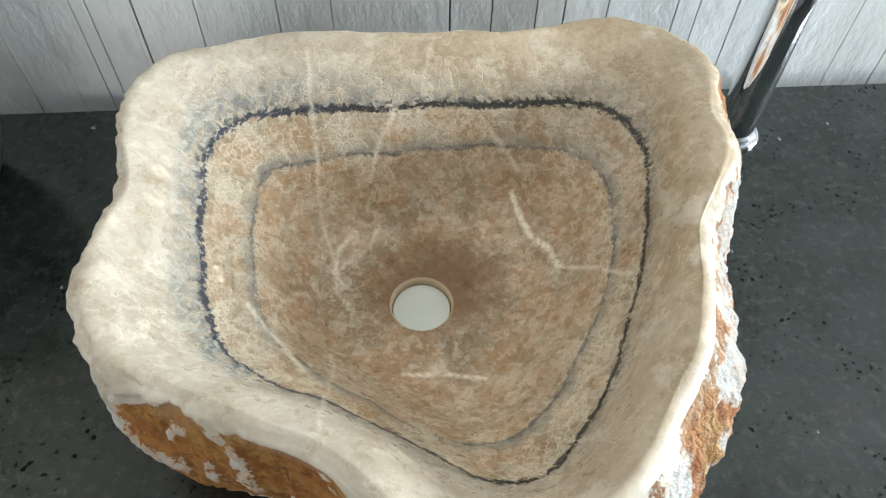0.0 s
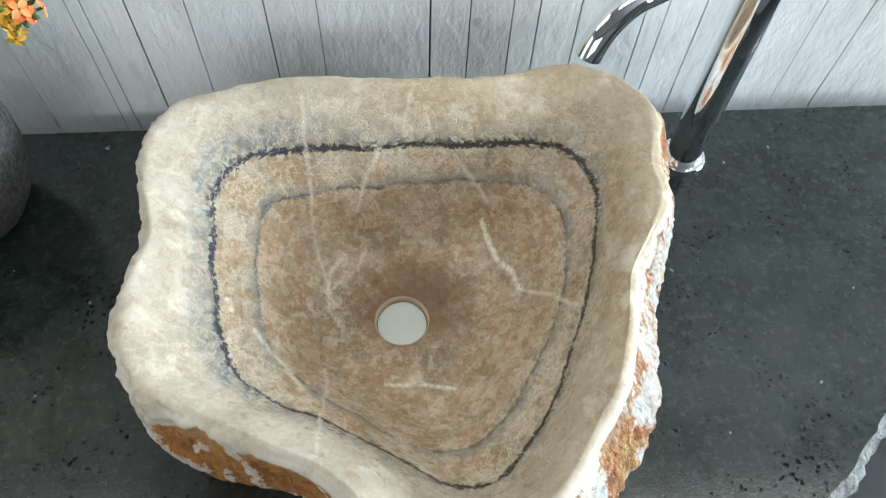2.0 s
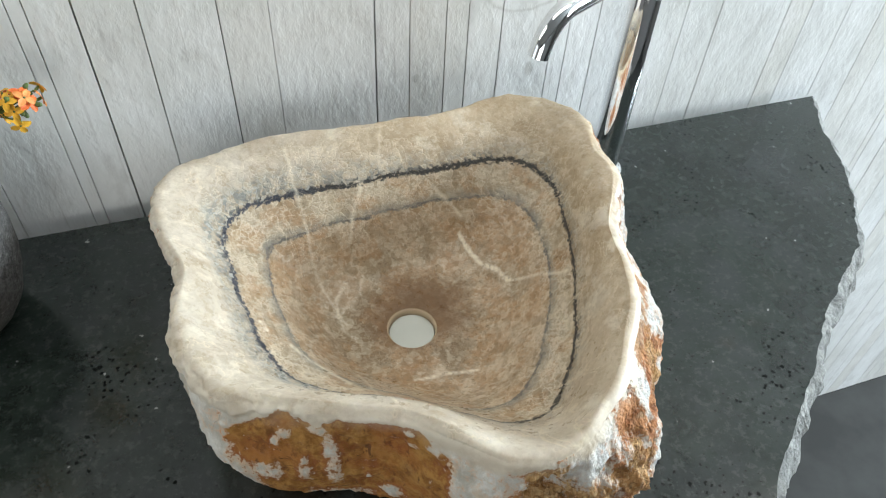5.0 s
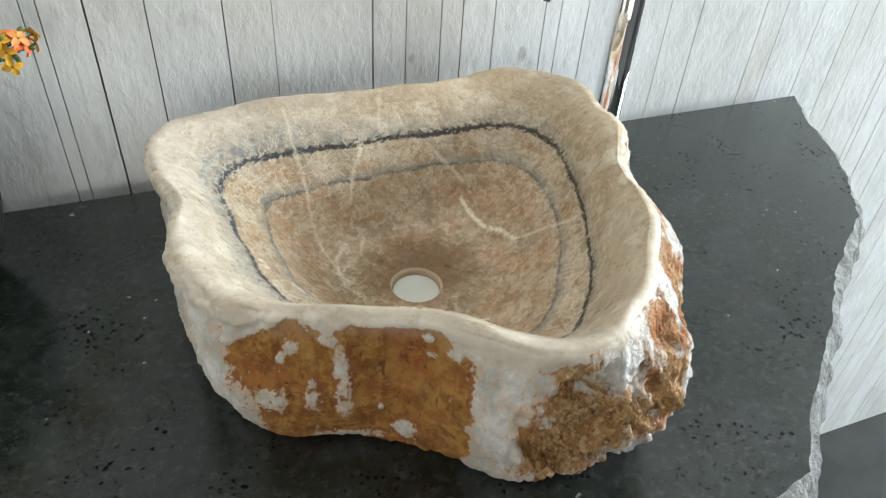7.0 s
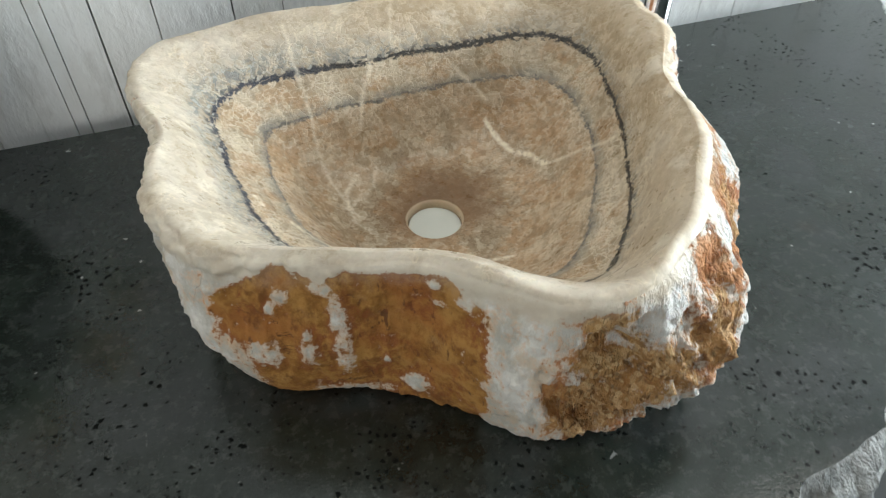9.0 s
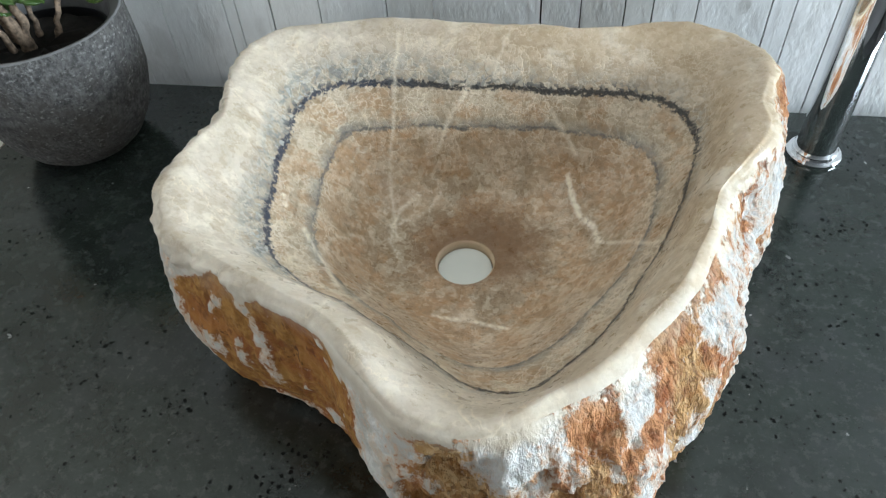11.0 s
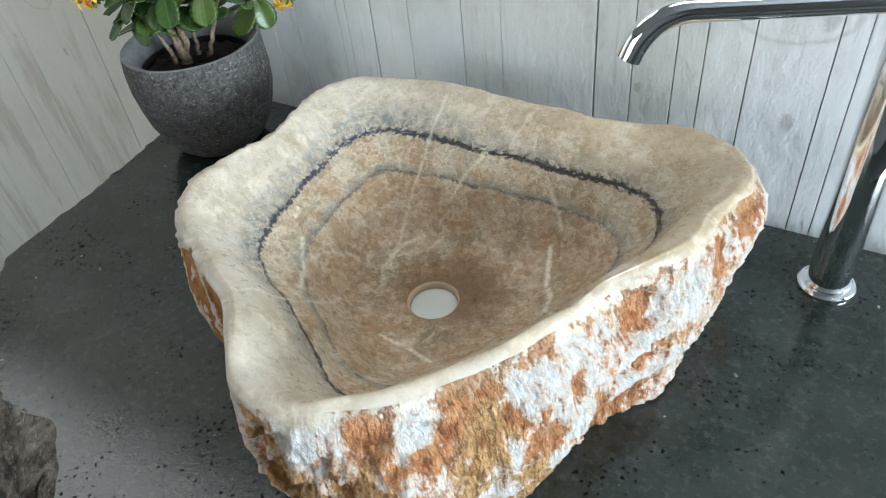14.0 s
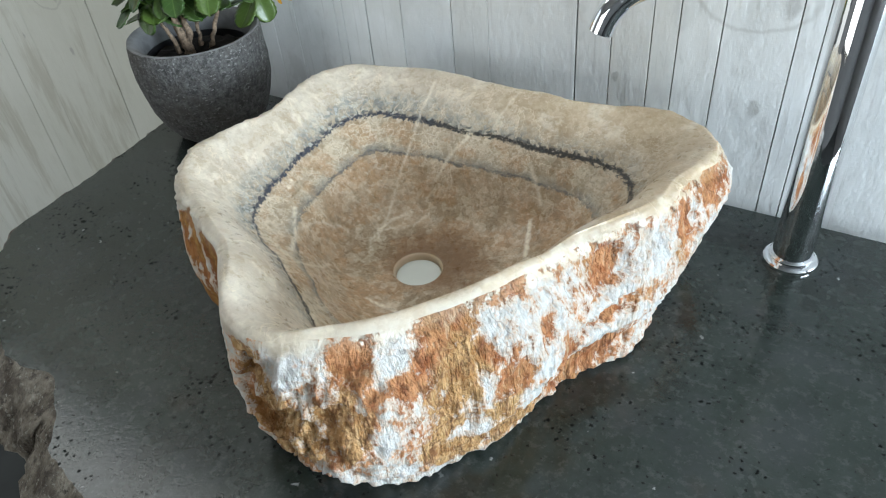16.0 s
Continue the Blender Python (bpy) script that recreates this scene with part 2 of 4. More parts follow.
    # fine brown specks on the floor, and the pale wall of the outlet
    fleck = n.noise(260, 3, 0.6, n.scaled(1, 1, 1, (2, 9, 4)))
    c = n.mix(n.math("MULTIPLY", n.span(fleck, 0.58, 0.67, 0.0, 0.45), n.math("MULTIPLY", n.span(z0, 0.100, 0.080, 0.25, 1.0), n.span(n.noise(24, 3, 0.6), 0.38, 0.58, 0.1, 1.0))), c, (0.150, 0.100, 0.055))
    c = n.mix(n.span(z0, 0.0149, 0.0137), c, (0.60, 0.475, 0.335))
    c = n.mix(n.math("MULTIPLY", marks.outputs["Alpha"], chalky(n)), c, (0.690, 0.640, 0.550))
    n.put(b.inputs["Base Color"], c)
    n.put(b.inputs["Roughness"], n.span(grain, 0.35, 0.65, 0.26, 0.48))
    b.inputs["Specular IOR Level"].default_value = 0.38
    b.inputs["Subsurface Weight"].default_value = 0.15
    b.inputs["Subsurface Radius"].default_value = (1.0, 0.66, 0.36)
    b.inputs["Subsurface Scale"].default_value = 0.005
    h = n.math("ADD", n.math("MULTIPLY", grain, 0.5), n.math("MULTIPLY", small_a, n.span(z0, 0.125, 0.100, 0.10, 0.22)))
    h = n.math("ADD", h, n.math("MULTIPLY", n.math("MULTIPLY", crystal, n.span(facet, 0.0, 0.10)), n.math("MULTIPLY", n.span(z0, 0.122, 0.104, 0.05, 0.42), n.span(z0, 0.030, 0.060, 0.3, 1.0))))
    h = n.math("ADD", h, n.math("MULTIPLY", n.noise(45, 3, 0.5), n.span(z0, 0.095, 0.115, 0.2, 0.9)))
    n.bump(h, 0.0013, b, 0.6)
    return m


def onyx_raw():
    m, n, b = material("raw_onyx_rind", 0.75)
    marks = n.tree.nodes.new("ShaderNodeAttribute")
    marks.attribute_name = "marks"
    stain, ochre_here = n.axis(marks.outputs["Vector"], 0), n.axis(marks.outputs["Vector"], 1)
    x = n.axis(n.co, 0)
    fine, tiny = n.noise(75, 6, 0.70), n.noise(280, 4, 0.7)
    streak = n.noise(70, 6, 0.7, n.scaled(1.6, 1.6, 0.3))
    fibre = n.noise(170, 4, 0.62, n.scaled(1.0, 1.0, 0.14))
    crystal = n.axis(n.cells(210, "F1", n.warped(120, 0.01), "Color"), 0)
    aside, fibrous = n.span(x, -0.02, 0.03), n.span(x, 0.05, 0.11)
    # golden ochre: nearly plain in front, fibrous and paler on the side
    ochre = n.mix(n.span(fine, 0.40, 0.60), (0.270, 0.118, 0.022), (0.430, 0.222, 0.058))
    ochre = n.mix(n.span(n.noise(17, 4), 0.44, 0.62, 0.0, 0.65), ochre, (0.370, 0.130, 0.030))
    ochre = n.mix(n.span(n.noise(48, 5, 0.7, n.scaled(1.0, 1.0, 0.7, (3, 1, 6))), 0.52, 0.64, 0.0, 0.75), ochre, (0.165, 0.058, 0.012))
    # side ochre and its crumbs are paler, partly for window light on the pocket
    ochre = n.mix(n.math("MULTIPLY", aside, 0.75), ochre, n.mix(n.span(fine, 0.35, 0.65), (0.490, 0.240, 0.075), (0.740, 0.455, 0.205)))
    crack = n.math("ABSOLUTE", n.math("SUBTRACT", n.noise(14, 4, 0.6, n.scaled(0.8, 0.8, 1.7, (2, 5, 1)), 0.4), 0.5))
    ochre = n.mix(n.math("MULTIPLY", n.span(crack, 0.009, 0.0, 0.0, 0.75), n.span(n.noise(20, 3), 0.48, 0.58)), ochre, (0.080, 0.030, 0.008))
    # short dark flecks in front, pale golden crumbs on the side
    flecks = n.noise(150, 3, 0.6, n.scaled(1.0, 1.0, 0.38, (5, 2, 2)))
    ochre = n.mix(n.math("MULTIPLY", n.span(flecks, 0.59, 0.67, 0.0, 0.80), n.span(n.noise(24, 3, 0.6, n.scaled(1, 1, 1, (1, 8, 3))), 0.46, 0.60)), ochre, (0.085, 0.028, 0.008))
    crumbs = n.cells(330, "F1", n.warped(150, 0.008), "Color")
    ochre = n.mix(n.math("MULTIPLY", n.span(n.axis(crumbs, 1), 0.48, 0.95, 0.0, 0.75), n.math("MULTIPLY_ADD", fibrous, -0.6, aside)), ochre, (0.830, 0.600, 0.330))
    ochre = n.mix(n.math("MULTIPLY", n.span(n.axis(crumbs, 2), 0.78, 0.98, 0.0, 0.60), aside), ochre, (0.180, 0.080, 0.024))
    rust = n.mix(n.span(fine, 0.40, 0.60), (0.400, 0.130, 0.040), (0.640, 0.300, 0.130))
    rust = n.mix(n.span(n.noise(26, 4), 0.46, 0.66, 0.0, 0.65), rust, (0.500, 0.275, 0.105))
    skin = n.mix(n.span(n.math("ADD", ochre_here, n.math("MULTIPLY_ADD", fine, 0.8, -0.4)), 0.3, 0.7), rust, ochre)
    skin = n.mix(n.math("MULTIPLY", n.span(streak, 0.50, 0.66, 0.0, 0.7), fibrous), skin, (0.210, 0.068, 0.026))
    skin = n.mix(n.math("MULTIPLY", n.span(fibre, 0.54, 0.68, 0.0, 0.75), fibrous), skin, (0.150, 0.060, 0.022))
    skin = n.mix(n.math("MULTIPLY", n.span(fibre, 0.44, 0.30, 0.0, 0.6), fibrous), skin, (0.680, 0.490, 0.310))
    # sugary white crystal with grey and honey-coloured clouds
    white = n.mix(crystal, (0.670, 0.652, 0.618), (0.800, 0.785, 0.755))
    white = n.mix(n.span(n.noise(20, 5, 0.65), 0.58, 0.74, 0.0, 0.55), white, (0.400, 0.392, 0.372))
    white = n.mix(n.math("MULTIPLY", n.span(n.noise(28, 6, 0.7, n.scaled(1.2, 1.2, 0.6, (6, 6, 1))), 0.42, 0.60, 0.10, 0.70), n.math("SUBTRACT", 1.0, aside)), white, (0.385, 0.370, 0.315))
    white = n.mix(n.span(n.noise(34, 5, 0.7, n.scaled(1, 1, 1, (4, 0, 2))), 0.53, 0.68, 0.0, 0.60), white, (0.620, 0.470, 0.320))
    white = n.mix(n.math("MULTIPLY", n.span(fibre, 0.58, 0.72, 0.0, 0.45), aside), white, (0.420, 0.340, 0.260))
    joints = n.math("ABSOLUTE", n.math("SUBTRACT", n.noise(26, 3, 0.5, n.scaled(1.2, 1.2, 0.6, (7, 2, 3)), 0.2), 0.5))
    white = n.mix(n.math("MULTIPLY", n.span(joints, 0.012, 0.0, 0.0, 0.6), n.span(n.noise(18, 2), 0.46, 0.56)), white, (0.240, 0.225, 0.200))
    cover = n.math("ADD", stain, n.math("MULTIPLY_ADD", fine, 1.9, -0.95))
    cover = n.math("ADD", cover, n.math("MULTIPLY", n.math("MULTIPLY_ADD", streak, 1.6, -0.8), n.math("MULTIPLY_ADD", aside, 0.25, 0.75)))
    cover = n.math("ADD", cover, n.math("MULTIPLY_ADD", tiny, 1.3, -0.65))
    cover = n.math("ADD", cover, n.math("MULTIPLY_ADD", n.noise(30, 4, 0.65, n.scaled(1, 1, 0.8, (2, 6, 1))), 1.0, -0.50))
    side = n.span(cover, 0.34, 0.70)
    c = n.mix(n.span(cover, 0.0, 0.44, 0.0, 0.62), white, (0.690, 0.480, 0.320))
    c = n.mix(side, c, skin)
    # the stain is redder and darker where it ends, in front
    border = n.math("MULTIPLY", n.span(cover, 0.36, 0.62), n.span(cover, 1.15, 0.70))
    c = n.mix(n.math("MULTIPLY", n.math("MULTIPLY", border, n.math("MULTIPLY_ADD", aside, -0.6, 0.72)), n.span(n.noise(32, 4, 0.65, n.scaled(1, 1, 1, (3, 3, 9))), 0.42, 0.58)), c, (0.250, 0.075, 0.020))
    lip = n.math("MULTIPLY", n.span(n.math("ADD", marks.outputs["Alpha"], n.math("MULTIPLY_ADD", n.noise(55, 5, 0.65), 2.0, -1.0)), 0.15, 1.0), n.math("MULTIPLY_ADD", side, -0.8, 1.0))
    c = n.mix(lip, c, n.mix(chalky(n), rim_colour(n), (0.690, 0.640, 0.550)))
    n.put(b.inputs["Base Color"], c)
    n.put(b.inputs["Roughness"], n.span(side, 0, 1, 0.5, 0.9))
    b.inputs["Subsurface Weight"].default_value = 0.06
    b.inputs["Subsurface Radius"].default_value = (0.008, 0.005, 0.003)
    b.inputs["Subsurface Scale"].default_value = 0.4
    # relief about zero, so that the stained skin and the crystal meet without a step
    h = n.math("ADD", n.math("MULTIPLY_ADD", fine, 0.7, -0.35), n.math("MULTIPLY_ADD", tiny, 0.22, -0.11))
    h = n.math("ADD", h, n.math("MULTIPLY", n.math("MULTIPLY_ADD", streak, 0.8, -0.4), aside))
    h = n.math("ADD", h, n.math("MULTIPLY", n.math("MULTIPLY", n.math("SUBTRACT", fibre, 0.5), n.math("MULTIPLY_ADD", side, 0.7, 0.3)), n.math("MULTIPLY", aside, 1.5)))
    h = n.math("MULTIPLY", h, n.math("MULTIPLY_ADD", aside, 0.55, 0.45))
    h = n.math("MULTIPLY", h, n.math("MULTIPLY_ADD", lip, -0.85, 1.0))
    n.bump(h, 0.010, b, 1.0)
    return m


def slate():
    m, n, b = material("honed_dark_stone", 0.3)
    big, mid, fine = n.noise(4.5, 6, 0.65), n.noise(30, 5, 0.65), n.noise(420, 3, 0.65)
    c = n.mix(n.span(big, 0.36, 0.64), (0.0075, 0.0118, 0.0095), (0.0180, 0.0260, 0.0220))
    c = n.mix(n.span(mid, 0.40, 0.62, 0.0, 0.50), c, (0.030, 0.039, 0.035))
    c = n.mix(n.span(n.noise(12, 5, 0.65, n.scaled(1, 1, 1, (9, 4, 2))), 0.46, 0.62, 0.0, 0.5), c, (0.030, 0.034, 0.036))
    c = n.mix(n.span(n.noise(110, 4, 0.7, n.scaled(1, 1, 1, (1, 6, 2))), 0.51, 0.64, 0.0, 0.40), c, (0.058, 0.067, 0.062))
    c = n.mix(n.span(n.noise(300, 2), 0.62, 0.74, 0.0, 0.25), c, (0.070, 0.078, 0.076))
    # dark pits of uneven size in drifts, pale flecks and short pale scratches
    drifts = n.noise(16, 3, 0.6, n.scaled(1, 1, 1, (3, 3, 3)))
    pits = n.math("ADD", n.cells(150, "F1", n.warped(260, 0.005)), n.math("MULTIPLY_ADD", drifts, 0.75, -0.28))
    pits = n.span(pits, 0.32, 0.21)
    tiny_pits = n.span(n.math("ADD", n.cells(330, "F1", n.warped(400, 0.003)), n.math("MULTIPLY_ADD", drifts, 0.6, -0.22)), 0.26, 0.16, 0.0, 0.75)
    pits = n.math("MAXIMUM", pits, tiny_pits)
    c = n.mix(pits, c, (0.0045, 0.0060, 0.0055))
    bright = n.math("ADD", n.cells(30, "F1", n.warped(120, 0.012)), n.math("MULTIPLY_ADD", n.noise(260, 3), 0.14, -0.05))
    bright = n.math("MULTIPLY", n.span(bright, 0.085, 0.050), n.span(n.noise(9, 2), 0.36, 0.5))
    c = n.mix(n.math("MULTIPLY", bright, 0.75), c, (0.30, 0.31, 0.305))
    scratch = n.cells(16, "F1", n.scaled(1.0, 0.16, 1.0, (0.3, 0.7, 0), (0, 0, 24)))
    c = n.mix(n.math("MULTIPLY", n.span(scratch, 0.018, 0.008, 0.0, 0.65), n.span(n.noise(60, 3), 0.45, 0.6)), c, (0.26, 0.265, 0.26))
    rustspot = n.noise(7, 3, 0.5, n.scaled(1, 1, 1, (4, 7, 0)))
    c = n.mix(n.span(rustspot, 0.66, 0.8, 0.0, 0.45), c, (0.05, 0.024, 0.015))
    n.put(b.inputs["Base Color"], c)
    rough = n.math("ADD", n.span(big, 0.3, 0.7, 0.07, 0.11), n.span(fine, 0.4, 0.8, 0.0, 0.05))
    n.put(b.inputs["Roughness"], n.math("ADD", rough, n.math("MULTIPLY", pits, 0.3)))
    n.put(b.inputs["Specular IOR Level"], n.math("MULTIPLY_ADD", pits, -0.48, 0.53))
    n.bump(n.math("ADD", fine, n.math("MULTIPLY", mid, 1.0)), 0.00025, b, 0.5)
    return m


def broken_stone():
    m, n, b = material("broken_stone_edge", 0.85)
    f, tiny = n.noise(45, 6, 0.7), n.noise(190, 4, 0.7)
    c = n.mix(n.span(f, 0.3, 0.7), (0.13, 0.138, 0.134), (0.43, 0.435, 0.42))
    x = n.axis(n.co, 0)
    earth = n.mix(n.span(f, 0.35, 0.65), (0.070, 0.052, 0.036), (0.27, 0.235, 0.185))
    earth = n.mix(n.span(n.noise(80, 5, 0.75, n.scaled(1, 1, 0.4, (5, 2, 8))), 0.52, 0.66, 0.0, 0.85), earth, (0.030, 0.022, 0.015))
    earth = n.mix(n.span(tiny, 0.56, 0.68, 0.0, 0.8), earth, (0.38, 0.36, 0.31))
    here = n.math("ADD", n.span(x, -0.02, -0.12), n.math("MULTIPLY_ADD", n.noise(22, 4), 1.0, -0.5))
    c = n.mix(n.span(here, 0.35, 0.75), c, earth)
    n.put(b.inputs["Base Color"], c)
    ridges = n.noise(70, 5, 0.7, n.scaled(1.0, 1.0, 0.35))
    n.bump(n.math("ADD", n.math("ADD", f, n.math("MULTIPLY", tiny, 0.5)), ridges), 0.012, b, 1.0)
    return m


def plank_paint():
    m, n, b = material("white_washed_plank", 0.5)
    blot, mid = n.noise(3.0, 5, 0.6), n.noise(22, 5, 0.65, n.scaled(1, 1, 0.6))
    streak = n.noise(60, 5, 0.65, n.scaled(3.0, 1, 0.10))
    c = n.mix(n.span(blot, 0.38, 0.62), (0.690, 0.702, 0.690), (0.795, 0.808, 0.812))
    c = n.mix(n.span(n.chance(), 0.3, 1.0, 0.0, 0.55, False), c, (0.630, 0.615, 0.560))
    c = n.mix(n.span(mid, 0.52, 0.66, 0.0, 0.38), c, (0.530, 0.530, 0.515))
    c = n.mix(n.span(mid, 0.47, 0.34, 0.0, 0.45), c, (0.830, 0.835, 0.835))
    c = n.mix(n.span(streak, 0.56, 0.70, 0.0, 0.38), c, (0.430, 0.425, 0.405))
    # warm light past the counter's end, tinted into the boards, with brown water streaks
    warm_lit = n.span(n.axis(n.co, 0), -0.50, -0.62)
    c = n.mix(n.math("MULTIPLY", warm_lit, 0.60), c, (0.640, 0.640, 0.520))
    c = n.mix(n.math("MULTIPLY", warm_lit, n.span(n.noise(11, 5, 0.65, n.scaled(1.0, 1, 0.22, (3, 0, 5))), 0.50, 0.64, 0.0, 0.55)), c, (0.420, 0.400, 0.310))
    knots = n.cells(6.5, "F1", n.scaled(1.5, 0.0, 1.0))
    c = n.mix(n.span(n.math("ADD", knots, n.math("MULTIPLY", n.noise(90, 3), 0.05)), 0.085, 0.06, 0.0, 0.5), c, (0.30, 0.29, 0.27))
    # water-ring stains and a pair of knots that return with every printed panel
    px, pz = n.axis(n.co, 0), n.axis(n.co, 2)
    for k in (-1, 0, 1):
        wob = n.math("MULTIPLY_ADD", n.noise(30, 3), 0.02, -0.01)
        dx, dz = n.math("SUBTRACT", px, 0.222 + 1.209 * k), n.math("SUBTRACT", pz, 0.215 - 0.13 * abs(k))
        d = n.math("ADD", n.math("SQRT", n.math("ADD", n.math("MULTIPLY", dx, dx), n.math("MULTIPLY", dz, n.math("MULTIPLY", dz, 2.2)))), wob)
        arc = n.math("MULTIPLY", n.span(n.math("ABSOLUTE", n.math("SUBTRACT", d, 0.052)), 0.005, 0.0, 0.0, 0.35), n.span(dz, 0.01, -0.01))
        c = n.mix(arc, c, (0.36, 0.35, 0.32))
        for kx, kz, size in ((0.252, 0.208, 0.010), (0.237, 0.101, 0.0075), (0.0896, 0.110, 0.005)):
            ex, ez = n.math("SUBTRACT", px, kx + 1.209 * k), n.math("MULTIPLY", n.math("SUBTRACT", pz, kz - 0.13 * abs(k)), 0.65)
            e = n.math("ADD", n.math("SQRT", n.math("ADD", n.math("MULTIPLY", ex, ex), n.math("MULTIPLY", ez, ez))), n.math("MULTIPLY_ADD", n.noise(160, 3), 0.008, -0.004))
            c = n.mix(n.span(e, size, size * 0.4, 0.0, 0.5), c, (0.30, 0.29, 0.27))
    n.put(b.inputs["Base Color"], c)
    dents = n.noise(60, 4, 0.6, n.scaled(1.1, 1, 0.6))
    h = n.math("ADD", n.math("MULTIPLY", n.span(dents, 0.36, 0.64), 0.7), n.math("MULTIPLY", n.noise(260, 3, 0.6), 0.35))
    h = n.math("ADD", h, n.math("MULTIPLY", n.math("MULTIPLY", streak, 0.5), n.span(n.noise(9, 2), 0.45, 0.6)))
    n.bump(h, 0.0008, b, 0.7)
    return m


def pot_stone():
    m, n, b = material("grey_volcanic_stone", 0.8)
    f, g = n.noise(130, 6, 0.78), n.noise(14, 4)
    pits = n.cells(230, "F1", n.warped(200, 0.004))
    c = n.mix(n.span(f, 0.36, 0.64), (0.045, 0.044, 0.043), (0.150, 0.146, 0.142))
    c = n.mix(n.span(n.noise(28, 5, 0.7), 0.45, 0.65, 0.0, 0.5), c, (0.070, 0.064, 0.056))
    speck = n.noise(210, 3, 0.6, n.scaled(1, 1, 1.6, (3, 3, 3)))
    c = n.mix(n.math("MULTIPLY", n.span(speck, 0.58, 0.66, 0.0, 0.85), n.span(n.noise(30, 3, 0.6), 0.35, 0.6, 0.25, 1.0)), c, (0.30, 0.296, 0.288))
    c = n.mix(n.span(pits, 0.22, 0.08, 0.0, 0.6), c, (0.022, 0.021, 0.020))
    c = n.mix(n.span(g, 0.45, 0.7, 0.0, 0.4), c, (0.075, 0.066, 0.055))
    n.put(b.inputs["Base Color"], c)
    n.bump(n.math("ADD", f, n.math("MULTIPLY", pits, 0.6)), 0.0034, b, 1.0)
    return m


def leaf_green():
    m, n, b = material("succulent_leaf", 0.33)
    f = n.noise(40, 4)
    c = n.mix(n.span(f, 0.3, 0.7), (0.018, 0.048, 0.012), (0.050, 0.104, 0.024))
    c = n.mix(n.span(n.chance(), 0.0, 1.0, 0.0, 0.55, False), c, (0.125, 0.19, 0.036))
    lx, ly = n.axis(n.co, 0), n.axis(n.co, 1)
    rib = n.math("ABSOLUTE", n.math("ADD", lx, n.math("MULTIPLY_ADD", n.noise(90, 2), 0.002, -0.001)))
    c = n.mix(n.span(rib, 0.0012, 0.0002, 0.0, 0.30), c, (0.20, 0.30, 0.09))
    side = n.math("PINGPONG", n.math("SUBTRACT", ly, n.math("MULTIPLY", rib, 0.8)), 0.0040)
    c = n.mix(n.span(side, 0.0009, 0.0, 0.0, 0.14), c, (0.17, 0.26, 0.08))
    n.put(b.inputs["Base Color"], c)
    b.inputs["Subsurface Weight"].default_value = 0.1
    b.inputs["Subsurface Radius"].default_value = (0.002, 0.004, 0.001)
    n.bump(f, 0.0012, b, 0.5)
    return m


ONYX, RIND, SLATE, BROKEN, PLANK, POT, LEAF = onyx_inside(), onyx_raw(), slate(), broken_stone(), plank_paint(), pot_stone(), leaf_green()
JOINT = plain("dark_joint", (0.15, 0.15, 0.146), 0.9, 0.0, 0.2)
CHROME = plain("polished_chrome", (0.86, 0.87, 0.89), 0.045, 1.0)
DARK_METAL = plain("dark_aerator", (0.05, 0.05, 0.055), 0.4, 1.0)
WHITE_PLASTIC = plain("white_plastic", (0.59, 0.61, 0.56), 0.35, 0.0, 0.03, 30)
SOIL = plain("potting_soil", (0.012, 0.009, 0.007), 0.95, 0.0, 0.6, 120)
BARK = plain("woody_stem", (0.19, 0.135, 0.092), 0.85, 0.0, 0.6, 220)
STALK = plain("green_stalk", (0.10, 0.16, 0.045), 0.5, 0.0, 0.3, 90)
LINER = plain("black_liner", (0.015, 0.015, 0.017), 0.45)
ORANGE = plain("orange_petal", (0.80, 0.17, 0.035), 0.55, 0.0, 0.2, 200)
YELLOW = plain("yellow_petal", (0.86, 0.47, 0.04), 0.55, 0.0, 0.2, 200)
FLOOR_STONE = plain("dark_floor", (0.020, 0.021, 0.020), 0.85, 0.0, 0.35, 8)
ROOM_WALL = plain("plaster", (0.16, 0.155, 0.15), 0.9, 0.0, 0.06, 6)
ROOM_CEILING = plain("ceiling_paint", (0.20, 0.20, 0.195), 0.9, 0.0, 0.04, 6)
WOOD_DARK = plain("dark_wood", (0.06, 0.04, 0.03), 0.6, 0.0, 0.3, 30)
PEACH = plain("peach_petal", (0.86, 0.34, 0.10), 0.55, 0.0, 0.2, 200)
DARK_STALK = plain("dark_stalk", (0.030, 0.022, 0.020), 0.5, 0.0, 0.3, 90)
CEMENT = plain("smooth_grey_cement", (0.165, 0.165, 0.168), 0.75, 0.0, 0.22, 55)


# ---- builders ----
def part(name, bm, mat, parent=None, label="", smooth=True):
    me = bpy.data.meshes.new(name)
    bm.to_mesh(me)
    bm.free()
    for one in mat if isinstance(mat, (list, tuple)) else (mat,):
        me.materials.append(one)
    if smooth:
        me.polygons.foreach_set("use_smooth", [True] * len(me.polygons))
        me.set_sharp_from_angle(angle=radians(38))
    ob = new(name, me)
    if parent is not None:
        ob.parent = parent
    if label:
        ob["label"] = label
    return ob


def holder(name, m, label, category, group="", kind=""):
    ob = new(name)
    ob.empty_display_size = 0.05
    ob.matrix_world = m
    return tagged(ob, label, category, group, kind)


def box(x0, y0, z0, x1, y1, z1, bevel=0.0, bm=None):
    bm = bm or bmesh.new()
    r = bmesh.ops.create_cube(bm, size=1.0, matrix=Matrix.Translation(((x0 + x1) / 2, (y0 + y1) / 2, (z0 + z1) / 2)) @ Matrix.Diagonal((x1 - x0, y1 - y0, z1 - z0, 1)))
    if bevel:
        bmesh.ops.bevel(bm, geom=list({e for v in r["verts"] for e in v.link_edges}), offset=bevel, segments=2, affect="EDGES")
    return bm


